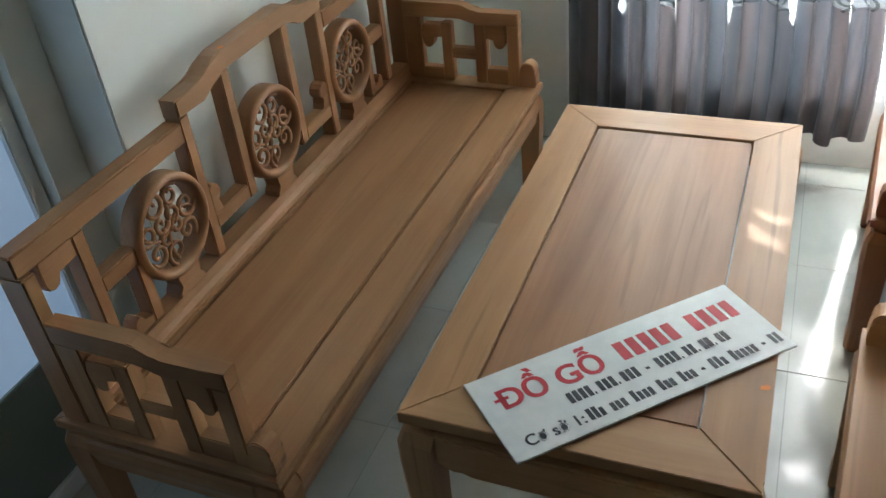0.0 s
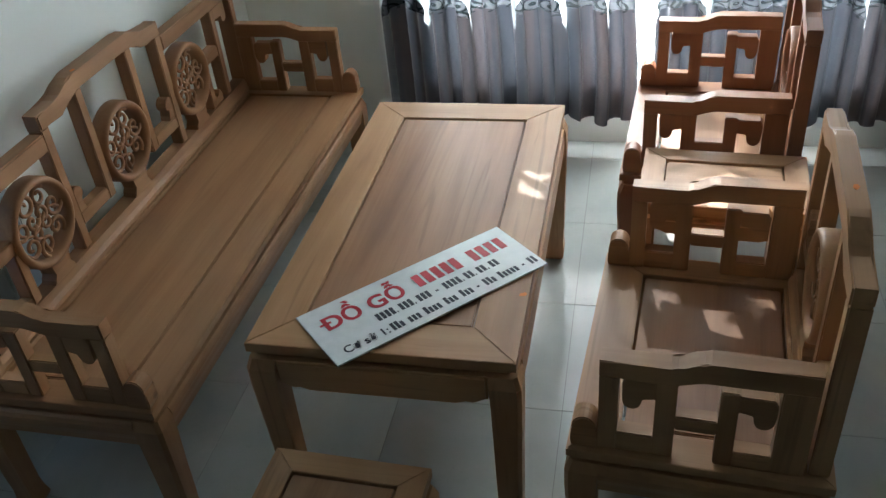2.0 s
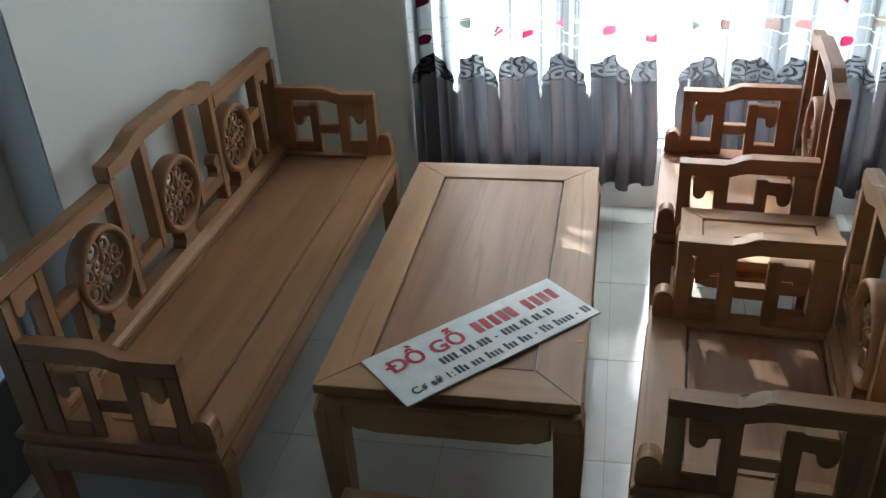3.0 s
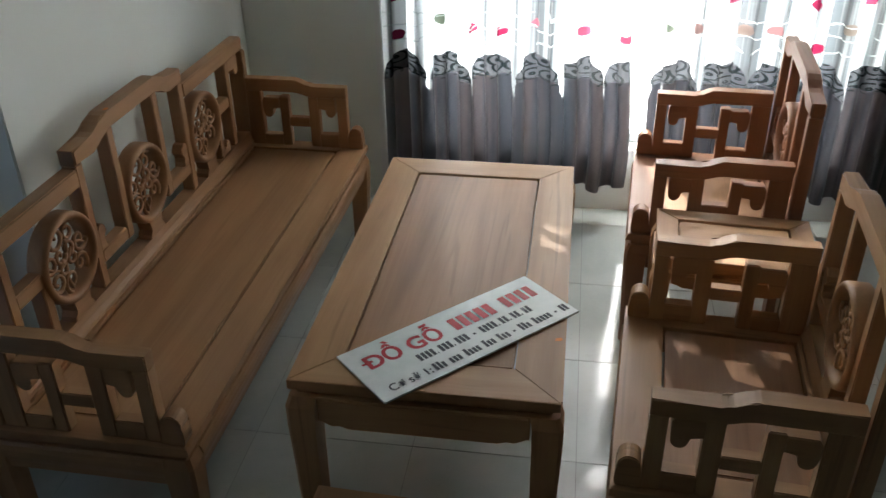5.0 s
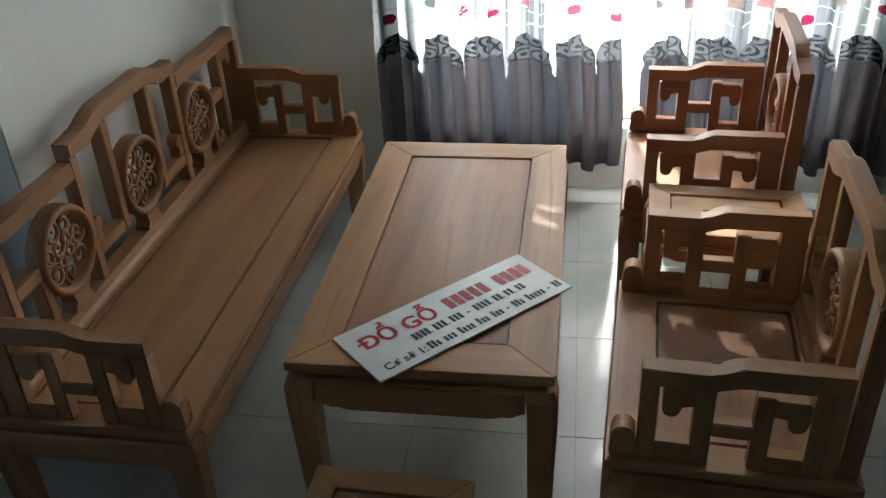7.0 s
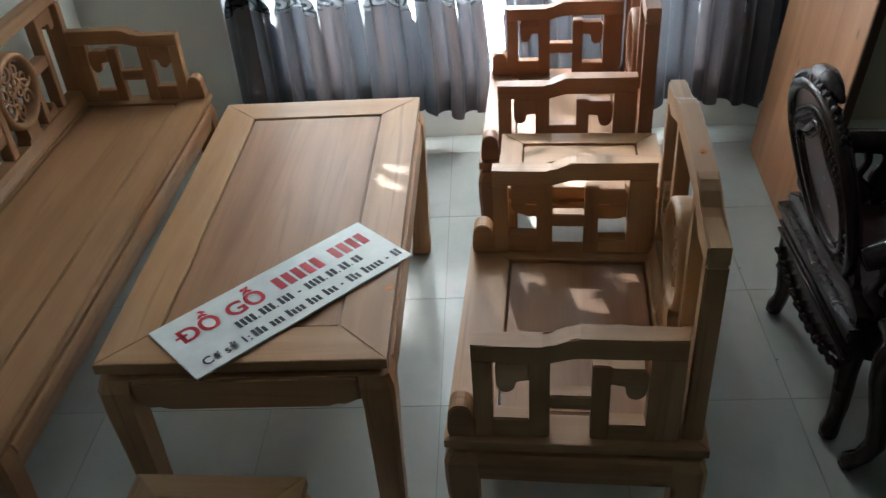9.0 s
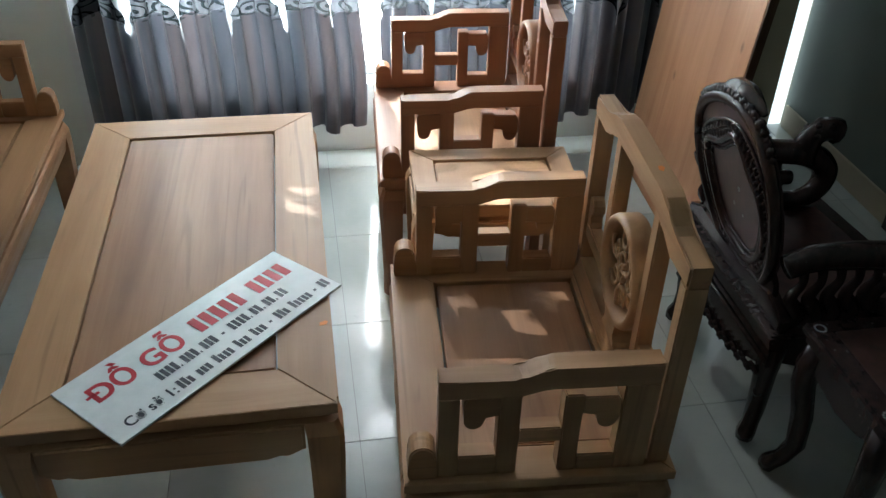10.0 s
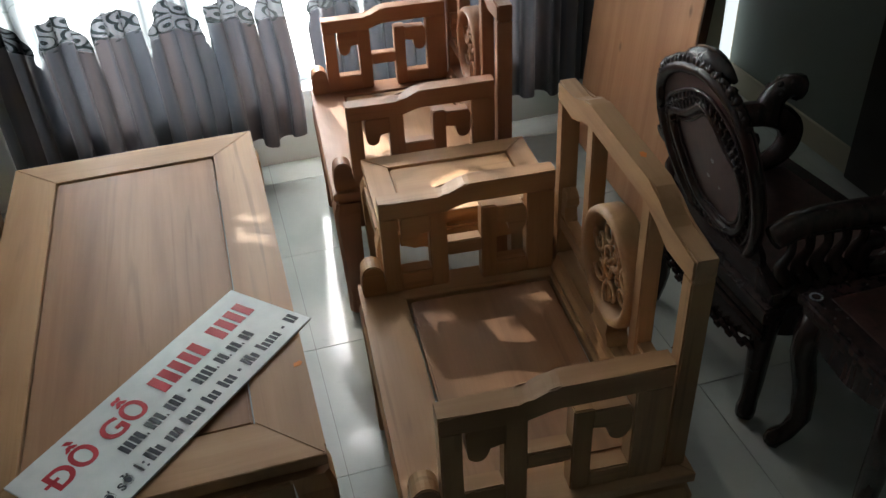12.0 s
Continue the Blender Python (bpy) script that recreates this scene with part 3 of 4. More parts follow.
def armrest(t, xb, y0, y1, kind):
    """A lattice arm: waved rail, front upright, two hooked brackets with a crossbar, and a scroll at the front."""
    def wave(x):
        f = min(1.0, max(0.0, (x - 0.205) / 0.075))
        return f * f * (3 - 2 * f)
    xs = [0.065, 0.14] + [0.205 + 0.0125 * k for k in range(7)] + [0.36, xb - 0.012]
    rail = [(x, 0.713 + 0.022 * wave(x)) for x in xs] + [(x, 0.674 + 0.015 * wave(x)) for x in reversed(xs)]
    arm = part("armrest", prism(rail, "y", y0, y1, 0.003), WOODS[kind, "x"], t)
    w0, w1 = y0 + 0.003, y1 - 0.003
    v, h = WOODS[kind, "z"], WOODS[kind, "x"]
    part("upright", box(0.0655, 0.105, y0 + 0.001, y1 - 0.001, 0.4805, 0.675), v, arm)
    part("foot_bar", box(0.104, 0.181, w0, w1, 0.4805, 0.530), h, arm)
    part("upright", box(0.180, 0.222, w0, w1, 0.4805, 0.6755), v, arm)
    part("crossbar", box(0.221, 0.306, w0 + 0.002, w1 - 0.002, 0.556, 0.591), h, arm)
    part("upright", box(0.305, 0.342, w0, w1, 0.4805, 0.670), v, arm)
    part("foot_bar", box(0.341, 0.418, w0, w1, 0.4805, 0.521), h, arm)
    part("upright", box(0.417, xb - 0.011, w0, w1, 0.4805, 0.690), v, arm)
    hook = [(0.181, 0.6735), (0.181, 0.628), (0.152, 0.628), (0.152, 0.616), *arc(0.133, 0.616, 0.019, 0, -180, 8), (0.113, 0.634), (0.112, 0.660), (0.118, 0.6735)]
    part("hook", prism(hook, "y", w0, w1, 0.0025), h, arm)
    hook = [(0.341, 0.664), (0.341, 0.624), (0.372, 0.624), (0.372, 0.608), *arc(0.392, 0.608, 0.020, 180, 360, 8), (0.414, 0.628), (0.414, 0.652), (0.406, 0.664)]
    part("hook", prism(hook, "y", w0, w1, 0.0025), h, arm)
    scroll = [(0.066, 0.481), (0.066, 0.508), (0.061, 0.514), *arc(0.036, 0.535, 0.026, -20, 200, 12), (0.008, 0.515), (0.007, 0.495), (0.010, 0.481)]
    part("scroll", prism(scroll, "y", y0 - 0.002, y1 + 0.004, 0.003), h, arm)


def proportion(t, yc, spread):
    """Lowers the seat to 0.455 m, heightens what stands on it, and draws in the far ends of a long back."""
    half = 0.345 + (yc - 0.345) * spread

    def fit_z(z):
        return z * 0.455 / 0.48 if z < 0.48 else 0.455 + (z - 0.48) * 1.103

    def fit_y(y):
        a = abs(y - yc)
        b_ = a if a < 0.345 else 0.345 + (a - 0.345) * spread
        return half + math.copysign(b_, y - yc)

    for ob in t.children_recursive:
        for v in ob.data.vertices:
            v.co.z, v.co.y = fit_z(v.co.z), fit_y(v.co.y)
    return half


def seat_unit(name, m, L, xb, is_bench, kind, panel_kind, label, category, group=""):
    t = thing(name, m, label, category, group)
    D = xb + (0.075 if is_bench else 0.052)
    yc = L / 2
    # seat
    frame_rails(t, D, L, 0.455, 0.480, 0.108, D - xb + 0.028, 0.088, kind, ("seat_front_rail", "seat_back_rail", "seat_end_rail"))
    part("seat_panel", box(0.1155, xb - 0.0355, 0.0955, L - 0.0955, 0.448, 0.4765, 0.004), WOODS[panel_kind, "y"], t)
    # moulded waist and aprons
    waist = bmesh.new()
    for a in ((0.014, D - 0.014, 0.014, 0.05), (0.014, D - 0.014, L - 0.05, L - 0.014), (0.014, 0.05, 0.051, L - 0.051), (D - 0.05, D - 0.014, 0.051, L - 0.051)):
        add_box(waist, *a, 0.436, 0.4548, 0)
    part("waist", waist, WOODS[kind, "y"], t)

    def bulge(o, s):
        return [(o + s * 0.004, 0.4362), (o - s * 0.002, 0.428), (o - s * 0.005, 0.412), (o - s * 0.003, 0.392), (o + s * 0.004, 0.368), (o + s * 0.008, 0.345), (o + s * 0.034, 0.345), (o + s * 0.034, 0.4362)]

    part("apron", prism(bulge(0, 1), "y", 0.070, L - 0.070, 0.0), WOODS[kind, "y"], t)
    part("apron", prism(bulge(D, -1), "y", 0.070, L - 0.070, 0.0), WOODS[kind, "y"], t)
    for y, s in ((0, 1), (L, -1)):
        part("apron", prism(bulge(y, s), "x", 0.070, D - 0.070, 0.0), WOODS[kind, "x"], t)
    for x, sx in ((0, 1), (D, -1)):
        for y, sy in ((0, 1), (L, -1)):
            part("leg", leg_mesh(x, y, sx, sy, 0.4355), WOODS[kind, "z"], t)
    # arms
    armrest(t, xb, 0.014, 0.059, kind)
    armrest(t, xb, L - 0.059, L - 0.014, kind)
    # backrest
    x0, x1 = xb, xb + (0.044 if is_bench else 0.036)
    v, h = WOODS[kind, "z"], WOODS[kind, "y"]
    low = [(xb - 0.018, 0.4805), (xb - 0.018, 0.492), (xb - 0.010, 0.505), (xb - 0.004, 0.525), (x1 + 0.003, 0.525), (x1 + 0.003, 0.4805)]
    ends = 0.028 if is_bench else 0.064
    part("lower_rail", prism(low, "y", ends, L - ends, 0.002), h, t)
    half = [(0.345, 0.925), (0.250, 0.926), (0.225, 0.931), (0.195, 0.947), (0.170, 0.956), (0.145, 0.958)]
    under = [(0.150, 0.915), (0.172, 0.912), (0.197, 0.902), (0.222, 0.888), (0.245, 0.884), (0.345, 0.884)]
    outline = [(yc - a, z) for a, z in half] + [(yc + a, z) for a, z in reversed(half)] + [(yc + a, z) for a, z in reversed(under)] + [(yc - a, z) for a, z in under]
    back = part("backrest", prism(outline, "x", x0 - 0.003, x1 + (0.003 if is_bench else 0.004), 0.004), h, t, "waved top rail over an open lattice back")
    for s in (-1, 1):
        def span(a, c):
            return sorted((yc + s * a, yc + s * c))
        o = span(0.309, 0.345)
        part("post", box(x0 if is_bench else x0 - 0.0025, x1 if is_bench else x1 + 0.0035, o[0] + 0.0005, o[1] - 0.0005, 0.5255 if is_bench else 0.4805, 0.885), v, back)
        i = span(0.127, 0.162)
        part("post", box(x0, x1, *i, 0.585, 0.914), v, back)
        q = span(0.161, 0.310)
        part("mid_rail", box(x0 + 0.002, x1 - 0.002, *q, 0.586, 0.624), h, back)
        c = [(0.309, 0.623), (0.309, 0.690), (0.296, 0.697), (0.282, 0.694), (0.270, 0.684), (0.266, 0.670), (0.272, 0.660), (0.281, 0.660), (0.284, 0.650), (0.280, 0.636), (0.270, 0.623)]
        part("curl", prism([(yc + s * a, z) for a, z in c], "x", x0 + 0.003, x1 - 0.003, 0.002), h, back)
        if is_bench:
            e = span(0.344, 0.946)
            part("end_rail", box(x0 - 0.002, x1 + 0.002, *e, 0.830, 0.877, 0.004), h, back)
            e = span(0.908, 0.946)
            part("post", box(x0 - 0.012, x1 + 0.008, *e, 0.4805, 0.8305), v, back)
            e = span(0.743, 0.780)
            part("post", box(x0, x1, *e, 0.5255, 0.8305), v, back)
            e = span(0.598, 0.744)
            part("mid_rail", box(x0 + 0.002, x1 - 0.002, *e, 0.674, 0.712), h, back)
            e = span(0.598, 0.635)
            part("post", box(x0, x1, *e, 0.5255, 0.675), v, back)
            c = [(0.779, 0.830), (0.779, 0.788), (0.842, 0.788), (0.842, 0.775), (0.850, 0.764), (0.864, 0.760), (0.880, 0.765), (0.886, 0.778), (0.886, 0.830)]
            part("hook", prism([(yc + s * a, z) for a, z in c], "x", x0 + 0.003, x1 - 0.003, 0.002), h, back)
            c = [(0.634, 0.5255), (0.634, 0.548), (0.664, 0.550), (0.668, 0.562), (0.680, 0.570), (0.694, 0.566), (0.702, 0.553), (0.702, 0.5255)]
            part("curl", prism([(yc + s * a, z) for a, z in c], "x", x0 + 0.003, x1 - 0.003, 0.002), h, back)
    mid = proportion(t, yc, 0.905 if is_bench else 1.0)
    for off in (-0.466, 0.0, 0.466) if is_bench else (0.0,):
        medallion(t, x0 + 0.004, mid + off, 0.684, kind)
    return t


bench = seat_unit("bench", pose(-0.692, 2.675, 0, 0, 0, 179.1), 1.918, 0.490, True, "tan", "tan",
                  "long tan wooden bench with carved lattice back and three medallions", "bench")
CH1 = pose(0.262, 0.889, 0, 0, 0, -4.4)
CH2 = pose(0.338, 2.056, 0, 0, 0, -4.0)
seat_unit("armchair", CH1, 0.740, 0.496, False, "pale", "brown", "tan wooden armchair with lattice arms beside the small side table", "armchair", "carved armchairs")
seat_unit("armchair", CH2, 0.720, 0.496, False, "glare_red", "tan", "wooden armchair tinted red for glare with lattice arms near the window curtain", "armchair", "carved armchairs")


# ---------------------------------------------------------------- tables and stool
def low_table(name, m, X, Y, H, w, kind, panel_kind, label, category, slab=0.028, leg=0.068, grain="y", apron=0.085):
    t = thing(name, m, label, category)
    frame_rails(t, X, Y, H - slab, H, w, w, w, kind, ("long_rail", "long_rail", "end_rail"))
    g = 0.0035
    part("top_panel", box(w + g, X - w - g, w + g, Y - w - g, H - slab + 0.002, H - 0.004, 0.004), WOODS[panel_kind, grain], t)
    z1 = H - slab
    waist = bmesh.new()
    i = 0.018
    for a in ((i, X - i, i, i + 0.03), (i, X - i, Y - i - 0.03, Y - i), (i, i + 0.03, i + 0.031, Y - i - 0.031), (X - i - 0.03, X - i, i + 0.031, Y - i - 0.031)):
        add_box(waist, *a, z1 - 0.020, z1 - 0.0003, 0)
    part("waist", waist, WOODS[kind, "y"], t)
    top = z1 - 0.0205
    for a in (-0.004, X - 0.028):
        part("apron", prism(apron_outline(leg, Y - leg, top, top - apron), "x", a, a + 0.032, 0.006), WOODS[kind, "y"], t)
    for a in (-0.004, Y - 0.028):
        part("apron", prism(apron_outline(leg, X - leg, top, top - apron), "y", a, a + 0.032, 0.006), WOODS[kind, "x"], t)
    for x, sx in ((0, 1), (X, -1)):
        for y, sy in ((0, 1), (Y, -1)):
            part("leg", leg_mesh(x - 0.006 * sx, y - 0.006 * sy, sx, sy, top, leg), WOODS[kind, "z"], t)
    return t


low_table("coffee_table", pose(-0.500, 0.992, 0, 0, 0, -0.1), 0.645, 1.270, 0.597, 0.114, "pale", "brown", "long tan wooden coffee table with framed panel top", "coffee table")
low_table("side_table", pose(0.393, 1.664, 0, 0, 0, -4.0), 0.455, 0.310, 0.602, 0.064, "pale", "pale", "small pale wooden side table between the two armchairs", "side table", grain="x", leg=0.05, apron=0.05)
low_table("stool", pose(-0.405, 0.470, 0, 0, 0, -2.5), 0.366, 0.360, 0.435, 0.060, "pale", "brown", "square wooden stool at the end of the coffee table", "stool", leg=0.05, apron=0.05)


# ---------------------------------------------------------------- sign on the coffee table
sign = thing("sign_board", pose(-0.402, 1.087, 0.5985, 0, 0, 44.9), "white printed shop sign lying askew on the coffee table", "sign")
part("board", box(0, 0.604, -0.216, 0, 0, 0.005, 0.0008), SIGN, sign)


def lettering(body, x, y, size, mat, width=1.0):
    cu = bpy.data.curves.new("lettering", "FONT")
    cu.body, cu.size, cu.extrude, cu.offset = body, size, 0.0002, (0.018 if size > 0.05 else 0.006) * size
    cu.materials.append(mat)
    for k in range(3):
        ob = new("lettering", cu)
        ob.parent = sign
        ob.matrix_basis = pose(1.027 * x + 0.012 * size * k, 1.038 * y, 0.0053 + 0.00005 * k) @ Matrix.Diagonal((width, 1, 1, 1))


def bars(pattern, x, y, pitch, h, mat, lean=0.0):
    """Plain upright bars standing for writing; a space in the pattern leaves a gap, a dot a small mark."""
    for i, c in enumerate(pattern):
        if c == " ":
            continue
        w, hh = {"|": (0.72 * pitch, h), "-": (0.6 * pitch, 0.22 * h), ".": (0.25 * pitch, 0.2 * h), "x": (0.72 * pitch, 0.74 * h)}[c]
        yy = y + (0.3 * h if c == "-" else 0)
        part("bar", box(1.027 * (x + i * pitch), 1.027 * (x + i * pitch + w), 1.038 * yy, 1.038 * (yy + hh), 0.0050, 0.0056, 0), mat, sign)


lettering("D\u1ed2 G\u1ed6", 0.036, -0.092, 0.070, SIGN_RED, 0.98)
bars("||||| ||||", 0.292, -0.089, 0.0272, 0.048, SIGN_RED)
bars("||||.|||.||| - ||||.||.||.||", 0.150, -0.136, 0.0125, 0.026, SIGN_BLACK)
part("letter_stroke", box(0.031, 0.060, -0.0735, -0.0665, 0.0050, 0.0056, 0), SIGN_RED, sign)
lettering("C\u01a1 s\u1edf 1:", 0.034, -0.186, 0.036, SIGN_BLACK, 0.95)
bars("||x xxx |xxx |xx |xx - ||x |xxxx - ||", 0.160, -0.186, 0.01135, 0.027, SIGN_BLACK)


# ---------------------------------------------------------------- small paper stickers
def sticker(x, y, z, rz, label):
    bm = prism([(-0.010, -0.004), (0.004, -0.007), (0.011, -0.001), (0.008, 0.006), (-0.006, 0.005)], "z", 0, 0.0006, 0)
    ob = part("paper_sticker", bm, ORANGE)
    ob.matrix_basis = pose(x, y, z, 0, 0, rz)
    tagged(ob, label, "sticker", "orange stickers")


sticker(0.130, 1.236, 0.5972, 20, "tiny orange paper sticker on the coffee table edge")
sticker(-1.207, 1.655, 0.9832, 80, "tiny orange paper sticker on the bench top rail")
sticker(0.800, 1.150, 0.9832, 70, "tiny orange paper sticker on the armchair top rail")

# ---------------------------------------------------------------- leaning board
board = thing("wooden_board", pose(1.412, 2.100, 0.004, 0, 5.2, -3.0), "wide reddish tan door leaf leaning near the wall corner", "board")
part("plank", box(0, 0.030, 0, 0.772, 0, 2.1, 0.003), BOARD, board)
part("edge_strip", box(0.0005, 0.0295, -0.008, 0, 0, 2.1, 0.001), BOARD_EDGE, board)


# ---------------------------------------------------------------- carved dark furniture
def carved_chair(m, label):
    t = thing("carved_armchair", m, label, "armchair")
    # back, seen from behind; local y along the width, x forwards, leaning back with height
    def lean(z):
        return 0.055 - 0.255 * (z - 0.38)

    def rim(k):
        a = 2 * math.pi * k
        r = 1 + 0.05 * math.cos(3 * a + 0.5)
        return 0.285 + 0.222 * r * math.cos(a), 0.680 + 0.258 * r * math.sin(a) + 0.03 * math.cos(2 * a)

    n = 48
    loop = [rim(k / n) for k in range(n)]
    slab = bmesh.new()
    lo = [slab.verts.new((lean(z) + 0.012, y, z)) for y, z in loop]
    hi = [slab.verts.new((lean(z) + 0.036, y, z)) for y, z in loop]
    slab.faces.new(lo)
    slab.faces.new(hi)
    for k in range(n):
        slab.faces.new((lo[k], lo[(k + 1) % n], hi[(k + 1) % n], hi[k]))
    back = part("backrest", slab, ROSE, t, "reddish brown panel inlaid with pearl")
    bm = bmesh.new()
    add_tube(bm, [(lean(z) + 0.012, y, z) for y, z in loop + loop[:1]], 0.016, 8)
    part("rim", bm, EBONY, back, "", True)
    def framed(k, g, sway):
        a = 2 * math.pi * k
        y, z = rim(k)
        return 0.285 + g * (y - 0.285) + sway * math.sin(3 * a + 0.8), 0.64 + g * 0.96 * (z - 0.655) + sway * math.cos(4 * a)

    for g, sway, q, out in ((0.68, 0.016, 0.0125, 0.009), (0.585, 0.015, 0.005, 0.011), (0.86, 0.004, 0.006, 0.010)):
        bm = bmesh.new()
        pts = [framed(k / 64, g, sway) for k in range(65)]
        add_tube(bm, [(lean(z) + out, y, z) for y, z in pts], q, 8)
        part("moulding", bm, EBONY, back, "", True)
    # leafy carving between the mouldings and along the crest
    rnd = random.Random(4)

    def leaf(bm, y, z, a, size, q, depth):
        pts = [(lean(z) + depth - 0.006 * math.sin(f * 3), y + size * math.cos(a + 1.9 * f) * f, z + size * math.sin(a + 1.9 * f) * f) for f in (0, 0.3, 0.6, 0.85, 1.0)]
        add_tube(bm, pts, q, 5, lambda f: 1.2 - 0.7 * f)

    bm = bmesh.new()
    for k in range(92):
        f = k / 92
        y, z = framed(f, 0.77 + 0.02 * (-1) ** k, 0.008)
        leaf(bm, y, z, 2 * math.pi * f + (1.2 if k % 2 else 3.6), 0.020, 0.0045, 0.009)
    part("leaf_carving", bm, EBONY, back, "", True)
    bm = bmesh.new()
    for row, g in enumerate((1.01, 1.055, 1.095)):
        n_leaf = 34 - 6 * row
        for k in range(n_leaf):
            f = 0.03 + 0.37 * (k + 0.5 * (row % 2)) / n_leaf
            y, z = rim(f)
            yy, zz = 0.285 + g * (y - 0.285), 0.655 + g * (z - 0.655)
            leaf(bm, yy, zz, 2 * math.pi * f + rnd.uniform(-0.9, 0.9) + row, 0.027, 0.0105, 0.022)
    part("crest", bm, EBONY, back, "deeply carved openwork crest", True)
    bm = bmesh.new()
    cap = [rim(0.17 + 0.15 * k / 10) for k in range(11)]
    add_tube(bm, [(lean(z) + 0.034, 0.285 + 1.09 * (y - 0.285), 0.655 + 1.09 * (z - 0.655)) for y, z in cap], 0.022, 10, lambda f: 0.35 + 1.0 * math.sin(math.pi * f))
    part("crest_cap", bm, EBONY, back, "smooth polished crest roll", True)
    for cy, cz, q in ((0.27, 0.67, 0.45), (0.30, 0.61, 0.4), (0.25, 0.60, 0.3)):
        bm = bmesh.new()
        for k in range(5):
            a = k * 1.257
            y, z = cy + 0.011 * q * math.cos(a), cz + 0.011 * q * math.sin(a)
            add_box(bm, lean(z) + 0.0105, lean(z) + 0.0125, y - 0.004 * q, y + 0.004 * q, z - 0.003 * q, z + 0.003 * q, 0)
        part("inlay", bm, PEARL, back, "flower inlay in mother of pearl")
    # seat with mouldings
    def seat(z0, z1, o):
        return prism([(0.02 - o, 0.0 - o), (0.02 - o, 0.575 + o), (0.47 + o, 0.60 + o), (0.50 + o, 0.29), (0.47 + o, -0.025 - o)], "z", z0, z1, 0.006)
    part("seat", seat(0.375, 0.405, 0.012), EBONY, t)
    part("seat_moulding", seat(0.345, 0.374, -0.002), EBONY, t)
    part("seat_panel", prism([(0.07, 0.05), (0.07, 0.525), (0.43, 0.545), (0.455, 0.29), (0.43, 0.03)], "z", 0.4055, 0.411, 0.002), ROSE, t)
    ap = [(0.0, 0.344), (0.575, 0.344), (0.575, 0.29), (0.52, 0.265), (0.46, 0.235), (0.39, 0.225), (0.35, 0.20), (0.29, 0.188), (0.23, 0.20), (0.19, 0.225), (0.12, 0.235), (0.06, 0.265), (0.0, 0.29)]
    part("apron", prism(ap, "x", 0.026, 0.05, 0.004), EBONY, t)
    for k in range(30):
        y = 0.03 + 0.515 * k / 29
        z = 0.262 - 0.05 * math.sin(math.pi * (y / 0.575)) + 0.010 * math.sin(k * 2.1)
        bm = bmesh.new()
        add_tube(bm, [(0.022, y - 0.010, z), (0.014, y, z + 0.012), (0.022, y + 0.011, z - 0.002)], 0.0075, 5)
        part("carved_leaf", bm, EBONY, t, "", True)
    for z in (0.338, 0.312):
        bm = bmesh.new()
        add_tube(bm, [(0.022, 0.0, z), (0.022, 0.575, z)], 0.006, 6)
        part("bead", bm, EBONY, t, "", True)
    for y in (0.045, 0.545):
        part("side_apron", prism([(0.05, 0.344), (0.46, 0.344), (0.46, 0.28), (0.36, 0.25), (0.25, 0.235), (0.14, 0.25), (0.05, 0.28)], "y", y - 0.012, y + 0.012, 0.004), EBONY, t)
    # lower back rail between seat and panel
    rail = [(0.0, 0.405), (0.575, 0.405), (0.575, 0.44), (0.50, 0.475), (0.40, 0.46), (0.29, 0.45), (0.18, 0.46), (0.08, 0.475), (0.0, 0.44)]
    low = [(0.06, 0.44), (0.515, 0.44), (0.50, 0.50), (0.43, 0.56), (0.29, 0.58), (0.15, 0.56), (0.075, 0.50)]
    part("lower_panel", prism(low, "x", 0.036, 0.052, 0.003), EBONY, t)
    part("back_rail", prism(rail, "x", 0.03, 0.062, 0.005), EBONY, t)
    # cabriole legs
    for lx, ly, sx, sy in ((0.062, 0.035, -0.5, -0.6), (0.062, 0.54, -0.5, 0.6), (0.44, 0.02, 0.7, -0.7), (0.44, 0.57, 0.7, 0.7)):
        bm = bmesh.new()
        pts = [(lx + sx * o, ly + sy * o * 0.6, z) for z, o in ((0.35, 0.0), (0.30, 0.018), (0.25, 0.022), (0.18, 0.010), (0.11, 0.002), (0.06, 0.012), (0.03, 0.030), (0.008, 0.036))]
        add_tube(bm, pts, 0.027, 8, lambda f: 1.3 - 0.62 * f + (0.22 if f > 0.8 else 0))
        part("leg", bm, EBONY, t, "", True)
        bm = bmesh.new()
        add_tube(bm, [(lx + sx * 0.026, ly + sy * 0.016, 0.215), (lx + sx * 0.038, ly + sy * 0.02, 0.185), (lx + sx * 0.022, ly + sy * 0.014, 0.160)], 0.016, 6, lambda f: 1.2 - 0.8 * abs(f - 0.4))
        part("knee_carving", bm, EBONY, t, "", True)
    # arms: one heavy scroll curling down to the seat, a carved plain finial on top
    for y in (0.03, 0.56):
        bm = bmesh.new()
        way = [(0.02, 0.590), (0.09, 0.612), (0.18, 0.612), (0.27, 0.604), (0.35, 0.592), (0.415, 0.560), (0.440, 0.510), (0.420, 0.458), (0.365, 0.432), (0.305, 0.440), (0.275, 0.475), (0.292, 0.512), (0.325, 0.512)]
        add_tube(bm, flowing([(x, y, z) for x, z in way]), 0.031, 10, lambda f: 0.95 + 0.30 * math.sin(math.pi * min(1, f * 1.5)) - 0.55 * max(0, f - 0.6))
        arm = part("armrest", bm, EBONY, t, "", True)
        bm = bmesh.new()
        pts = flowing([(0.345, y, 0.575), (0.352, y, 0.625), (0.372, y, 0.656), (0.405, y, 0.668), (0.436, y, 0.660)])
        add_tube(bm, pts, 0.036, 10, lambda f: 1.25 - 0.15 * f - 0.2 * math.sin(math.pi * f))
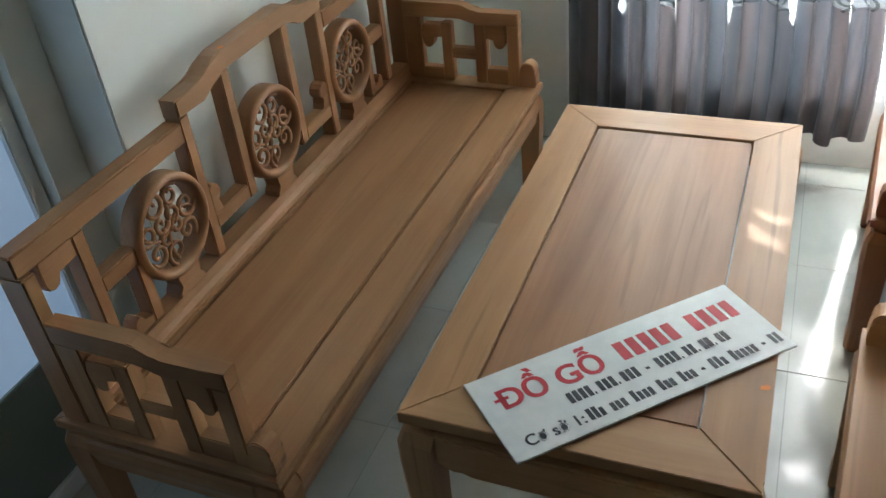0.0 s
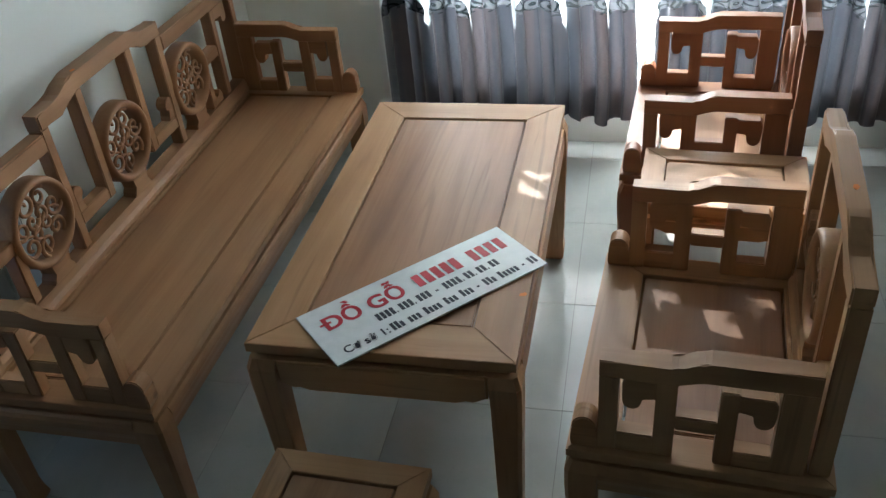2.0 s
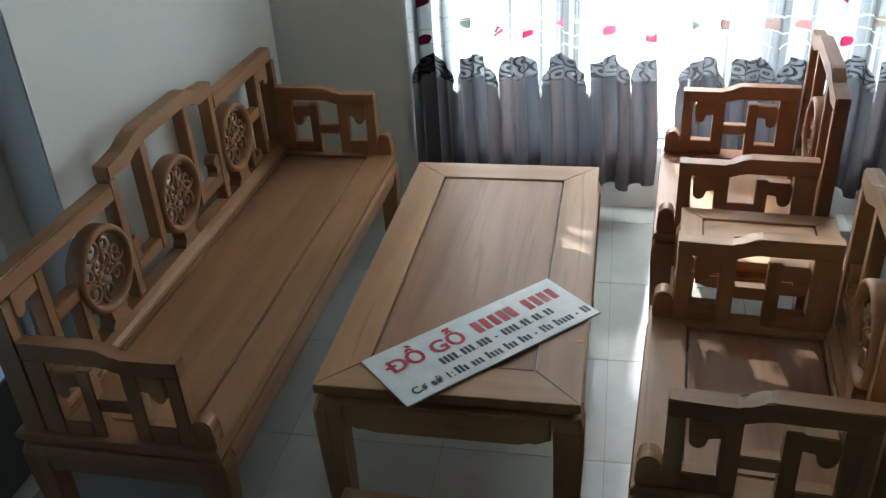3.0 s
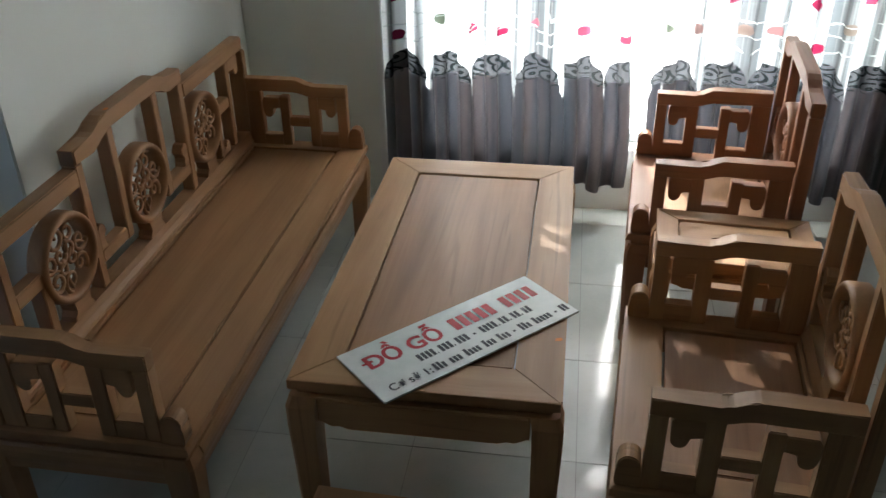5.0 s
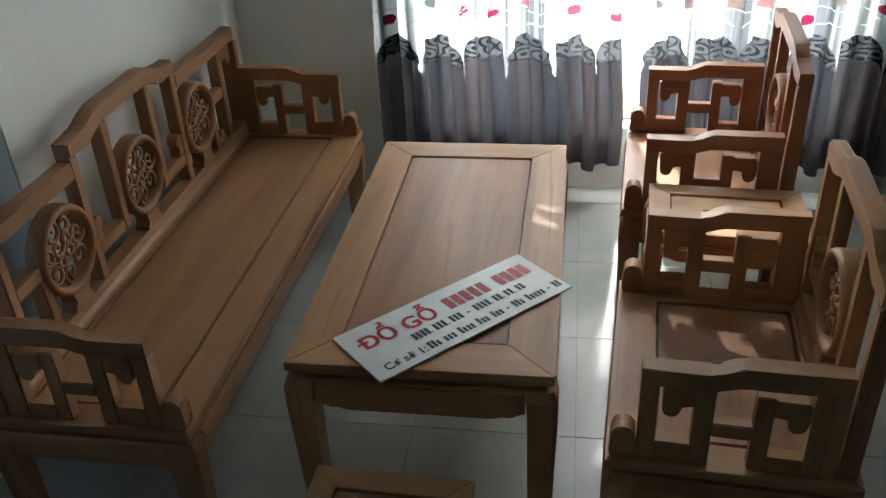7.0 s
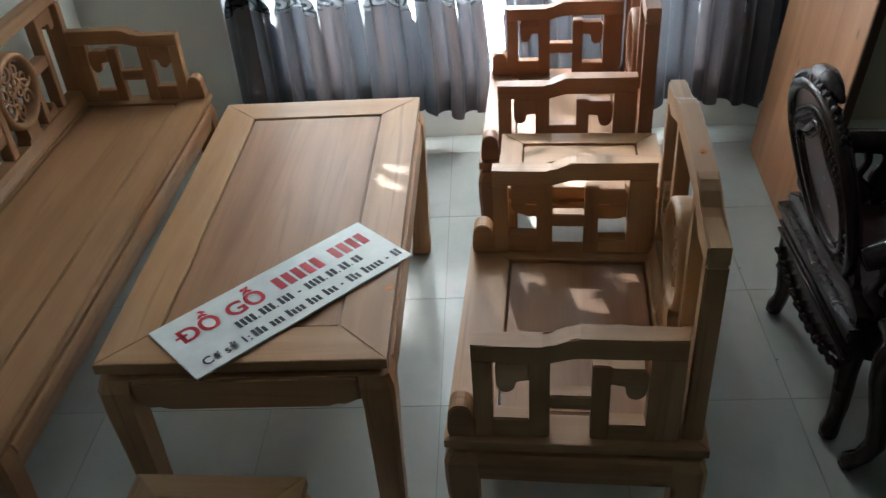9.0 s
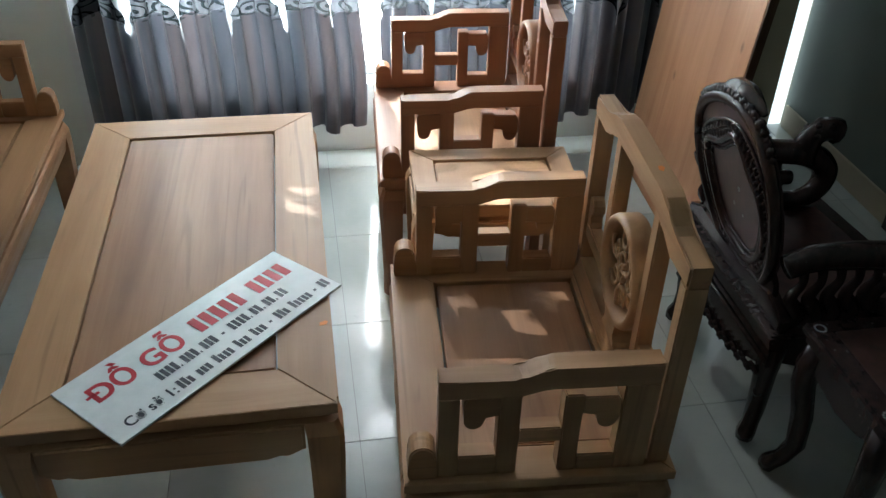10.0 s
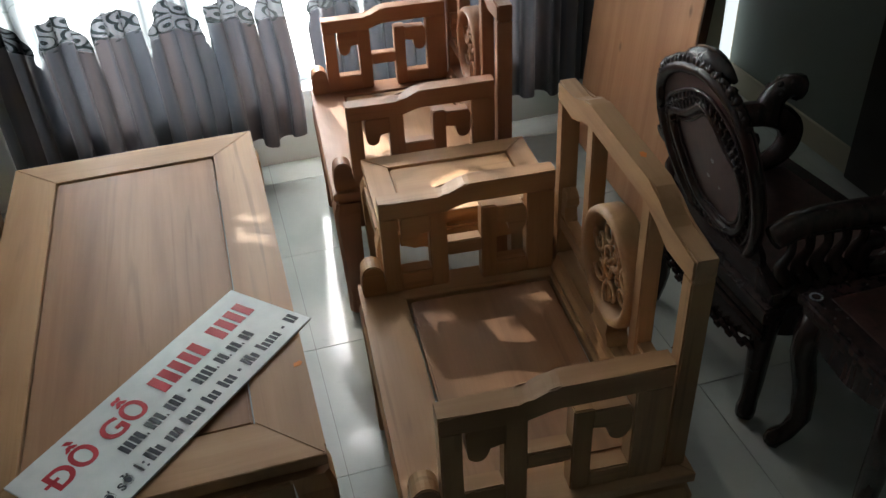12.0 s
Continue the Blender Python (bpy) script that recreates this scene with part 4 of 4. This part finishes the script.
        for k in range(14):
            p = pts[4 + k % 13]
            d = Vector((math.sin(k * 2.4) * 0.6, math.cos(k * 2.4), 0.8 + 0.4 * math.sin(k))).normalized()
            knob = bmesh.new()
            add_tube(knob, [p + d * 0.014, p + d * 0.032, p + d * 0.040], 0.013, 6, lambda f: 1.1 - 0.5 * f)
            part("carved_knob", knob, EBONY, arm, "", True)
        part("finial", bm, EBONY, arm, "chunky carved finial on the arm end", True)
        for k in range(5):
            x = 0.07 + 0.05 * k
            bm = bmesh.new()
            add_tube(bm, flowing([(x, y, 0.408), (x + 0.018, y, 0.44), (x - 0.012, y, 0.49), (x + 0.010, y, 0.54), (x - 0.004, y, 0.595)]), 0.018, 6, lambda f: 1.0 + 0.35 * math.sin(6.28 * f))
            part("spindle", bm, EBONY, arm, "", True)
    return t


carved_chair(pose(1.222, 1.270, 0), "dark lacquered carved armchair with pearl inlay seen from behind")


def inlaid_table(m):
    t = thing("inlaid_table", m, "dark carved low table with mother of pearl flowers", "table")
    part("tabletop", box(0, 0.62, 0, 0.36, 0.465, 0.495, 0.008), EBONY, t)
    part("panel", box(0.055, 0.565, 0.05, 0.31, 0.4955, 0.499, 0.001), ROSE, t)
    part("moulding", box(0.012, 0.608, 0.012, 0.348, 0.440, 0.4645, 0.006), EBONY, t)
    rnd = random.Random(9)
    for cx, cy, s in ((0.03, 0.33, 1.0), (0.03, 0.04, 1.1), (0.12, 0.16, 0.9), (0.15, 0.21, 0.7), (0.30, 0.27, 0.8), (0.36, 0.12, 0.8), (0.50, 0.20, 0.9)):
        bm = bmesh.new()
        top = 0.4952 if (cx < 0.055) else 0.4992
        ring = cx < 0.055
        for k in range(12 if ring else 9):
            a, q = k * (math.pi / 6 if ring else 0.7), (0.013 if ring else rnd.uniform(0.006, 0.020)) * s
            x, y = cx + q * math.cos(a), cy + q * math.sin(a)
            add_box(bm, x - 0.0026 * s, x + 0.0026 * s, y - 0.0022 * s, y + 0.0022 * s, top - 0.001, top + 0.0005, 0)
        part("inlay", bm, PEARL, t, "mother of pearl flower")
    ap = [(0.03, 0.439), (0.59, 0.439), (0.59, 0.40), (0.50, 0.375), (0.42, 0.385), (0.31, 0.36), (0.20, 0.385), (0.12, 0.375), (0.03, 0.40)]
    for y in (0.022, 0.318):
        part("apron", prism(ap, "y", y, y + 0.02, 0.003), EBONY, t)
    ap = [(0.045, 0.439), (0.315, 0.439), (0.315, 0.40), (0.26, 0.375), (0.18, 0.362), (0.10, 0.375), (0.045, 0.40)]
    for x in (0.022, 0.578):
        part("apron", prism(ap, "x", x, x + 0.02, 0.003), EBONY, t)
    for lx, sx in ((0.045, -1), (0.575, 1)):
        for ly, sy in ((0.045, -1), (0.315, 1)):
            bm = bmesh.new()
            pts = [(lx + sx * o, ly + sy * o, z) for z, o in ((0.44, 0.0), (0.38, 0.012), (0.32, 0.012), (0.22, -0.004), (0.12, -0.010), (0.06, 0.004), (0.025, 0.022), (0.006, 0.026))]
            add_tube(bm, pts, 0.030, 8, lambda f: 1.2 - 0.6 * f + (0.2 if f > 0.85 else 0))
            part("leg", bm, EBONY, t, "", True)
    return t


inlaid_table(pose(1.265, 0.850, 0))

# ---------------------------------------------------------------- floor tiles
floor = structure("floor", box(XR - 0.2, X1 + 0.2, Y0 - 0.2, YB + 0.2, -0.12, -0.0025, 0), GROUT, "glossy pale ceramic tile floor with thin grey joints", "floor")
TS = 0.503
tile_mesh = None
for i in range(-4, 5):
    for j in range(-16, 5):
        xa, ya = 0.208 + TS * i, 1.435 + TS * j
        if xa + TS < XR or xa > X1 or ya > YB or ya + TS < Y0:
            continue
        if tile_mesh is None:
            ob = part("tile", box(0.0009, TS - 0.0009, 0.0009, TS - 0.0009, -0.0024, 0.0, 0.0005), TILE)
            tile_mesh = ob.data
        else:
            ob = new("tile", tile_mesh)
        ob.parent = floor
        ob.matrix_basis = pose(xa, ya, 0)

# ---------------------------------------------------------------- wood chips on the floor
rnd = random.Random(21)
bm = bmesh.new()
for x, y in ((0.98, 1.03), (1.02, 0.80), (1.218, 1.597), (1.10, 1.95), (1.22, 2.06), (0.16, 0.42), (-0.75, 0.95)):
    a, q = rnd.uniform(0, 3), rnd.uniform(0.004, 0.008)
    c, d = q * math.cos(a), q * math.sin(a)
    add_prism(bm, [(x - c, y - d), (x - 0.3 * d, y + 0.3 * c), (x + c, y + d), (x + 0.2 * d, y - 0.4 * c)], "z", 0.0, 0.002, 0)
tagged(part("wood_chips", bm, BOARD_EDGE), "few dark wood chips scattered on the tile floor", "debris", "", "stuff")
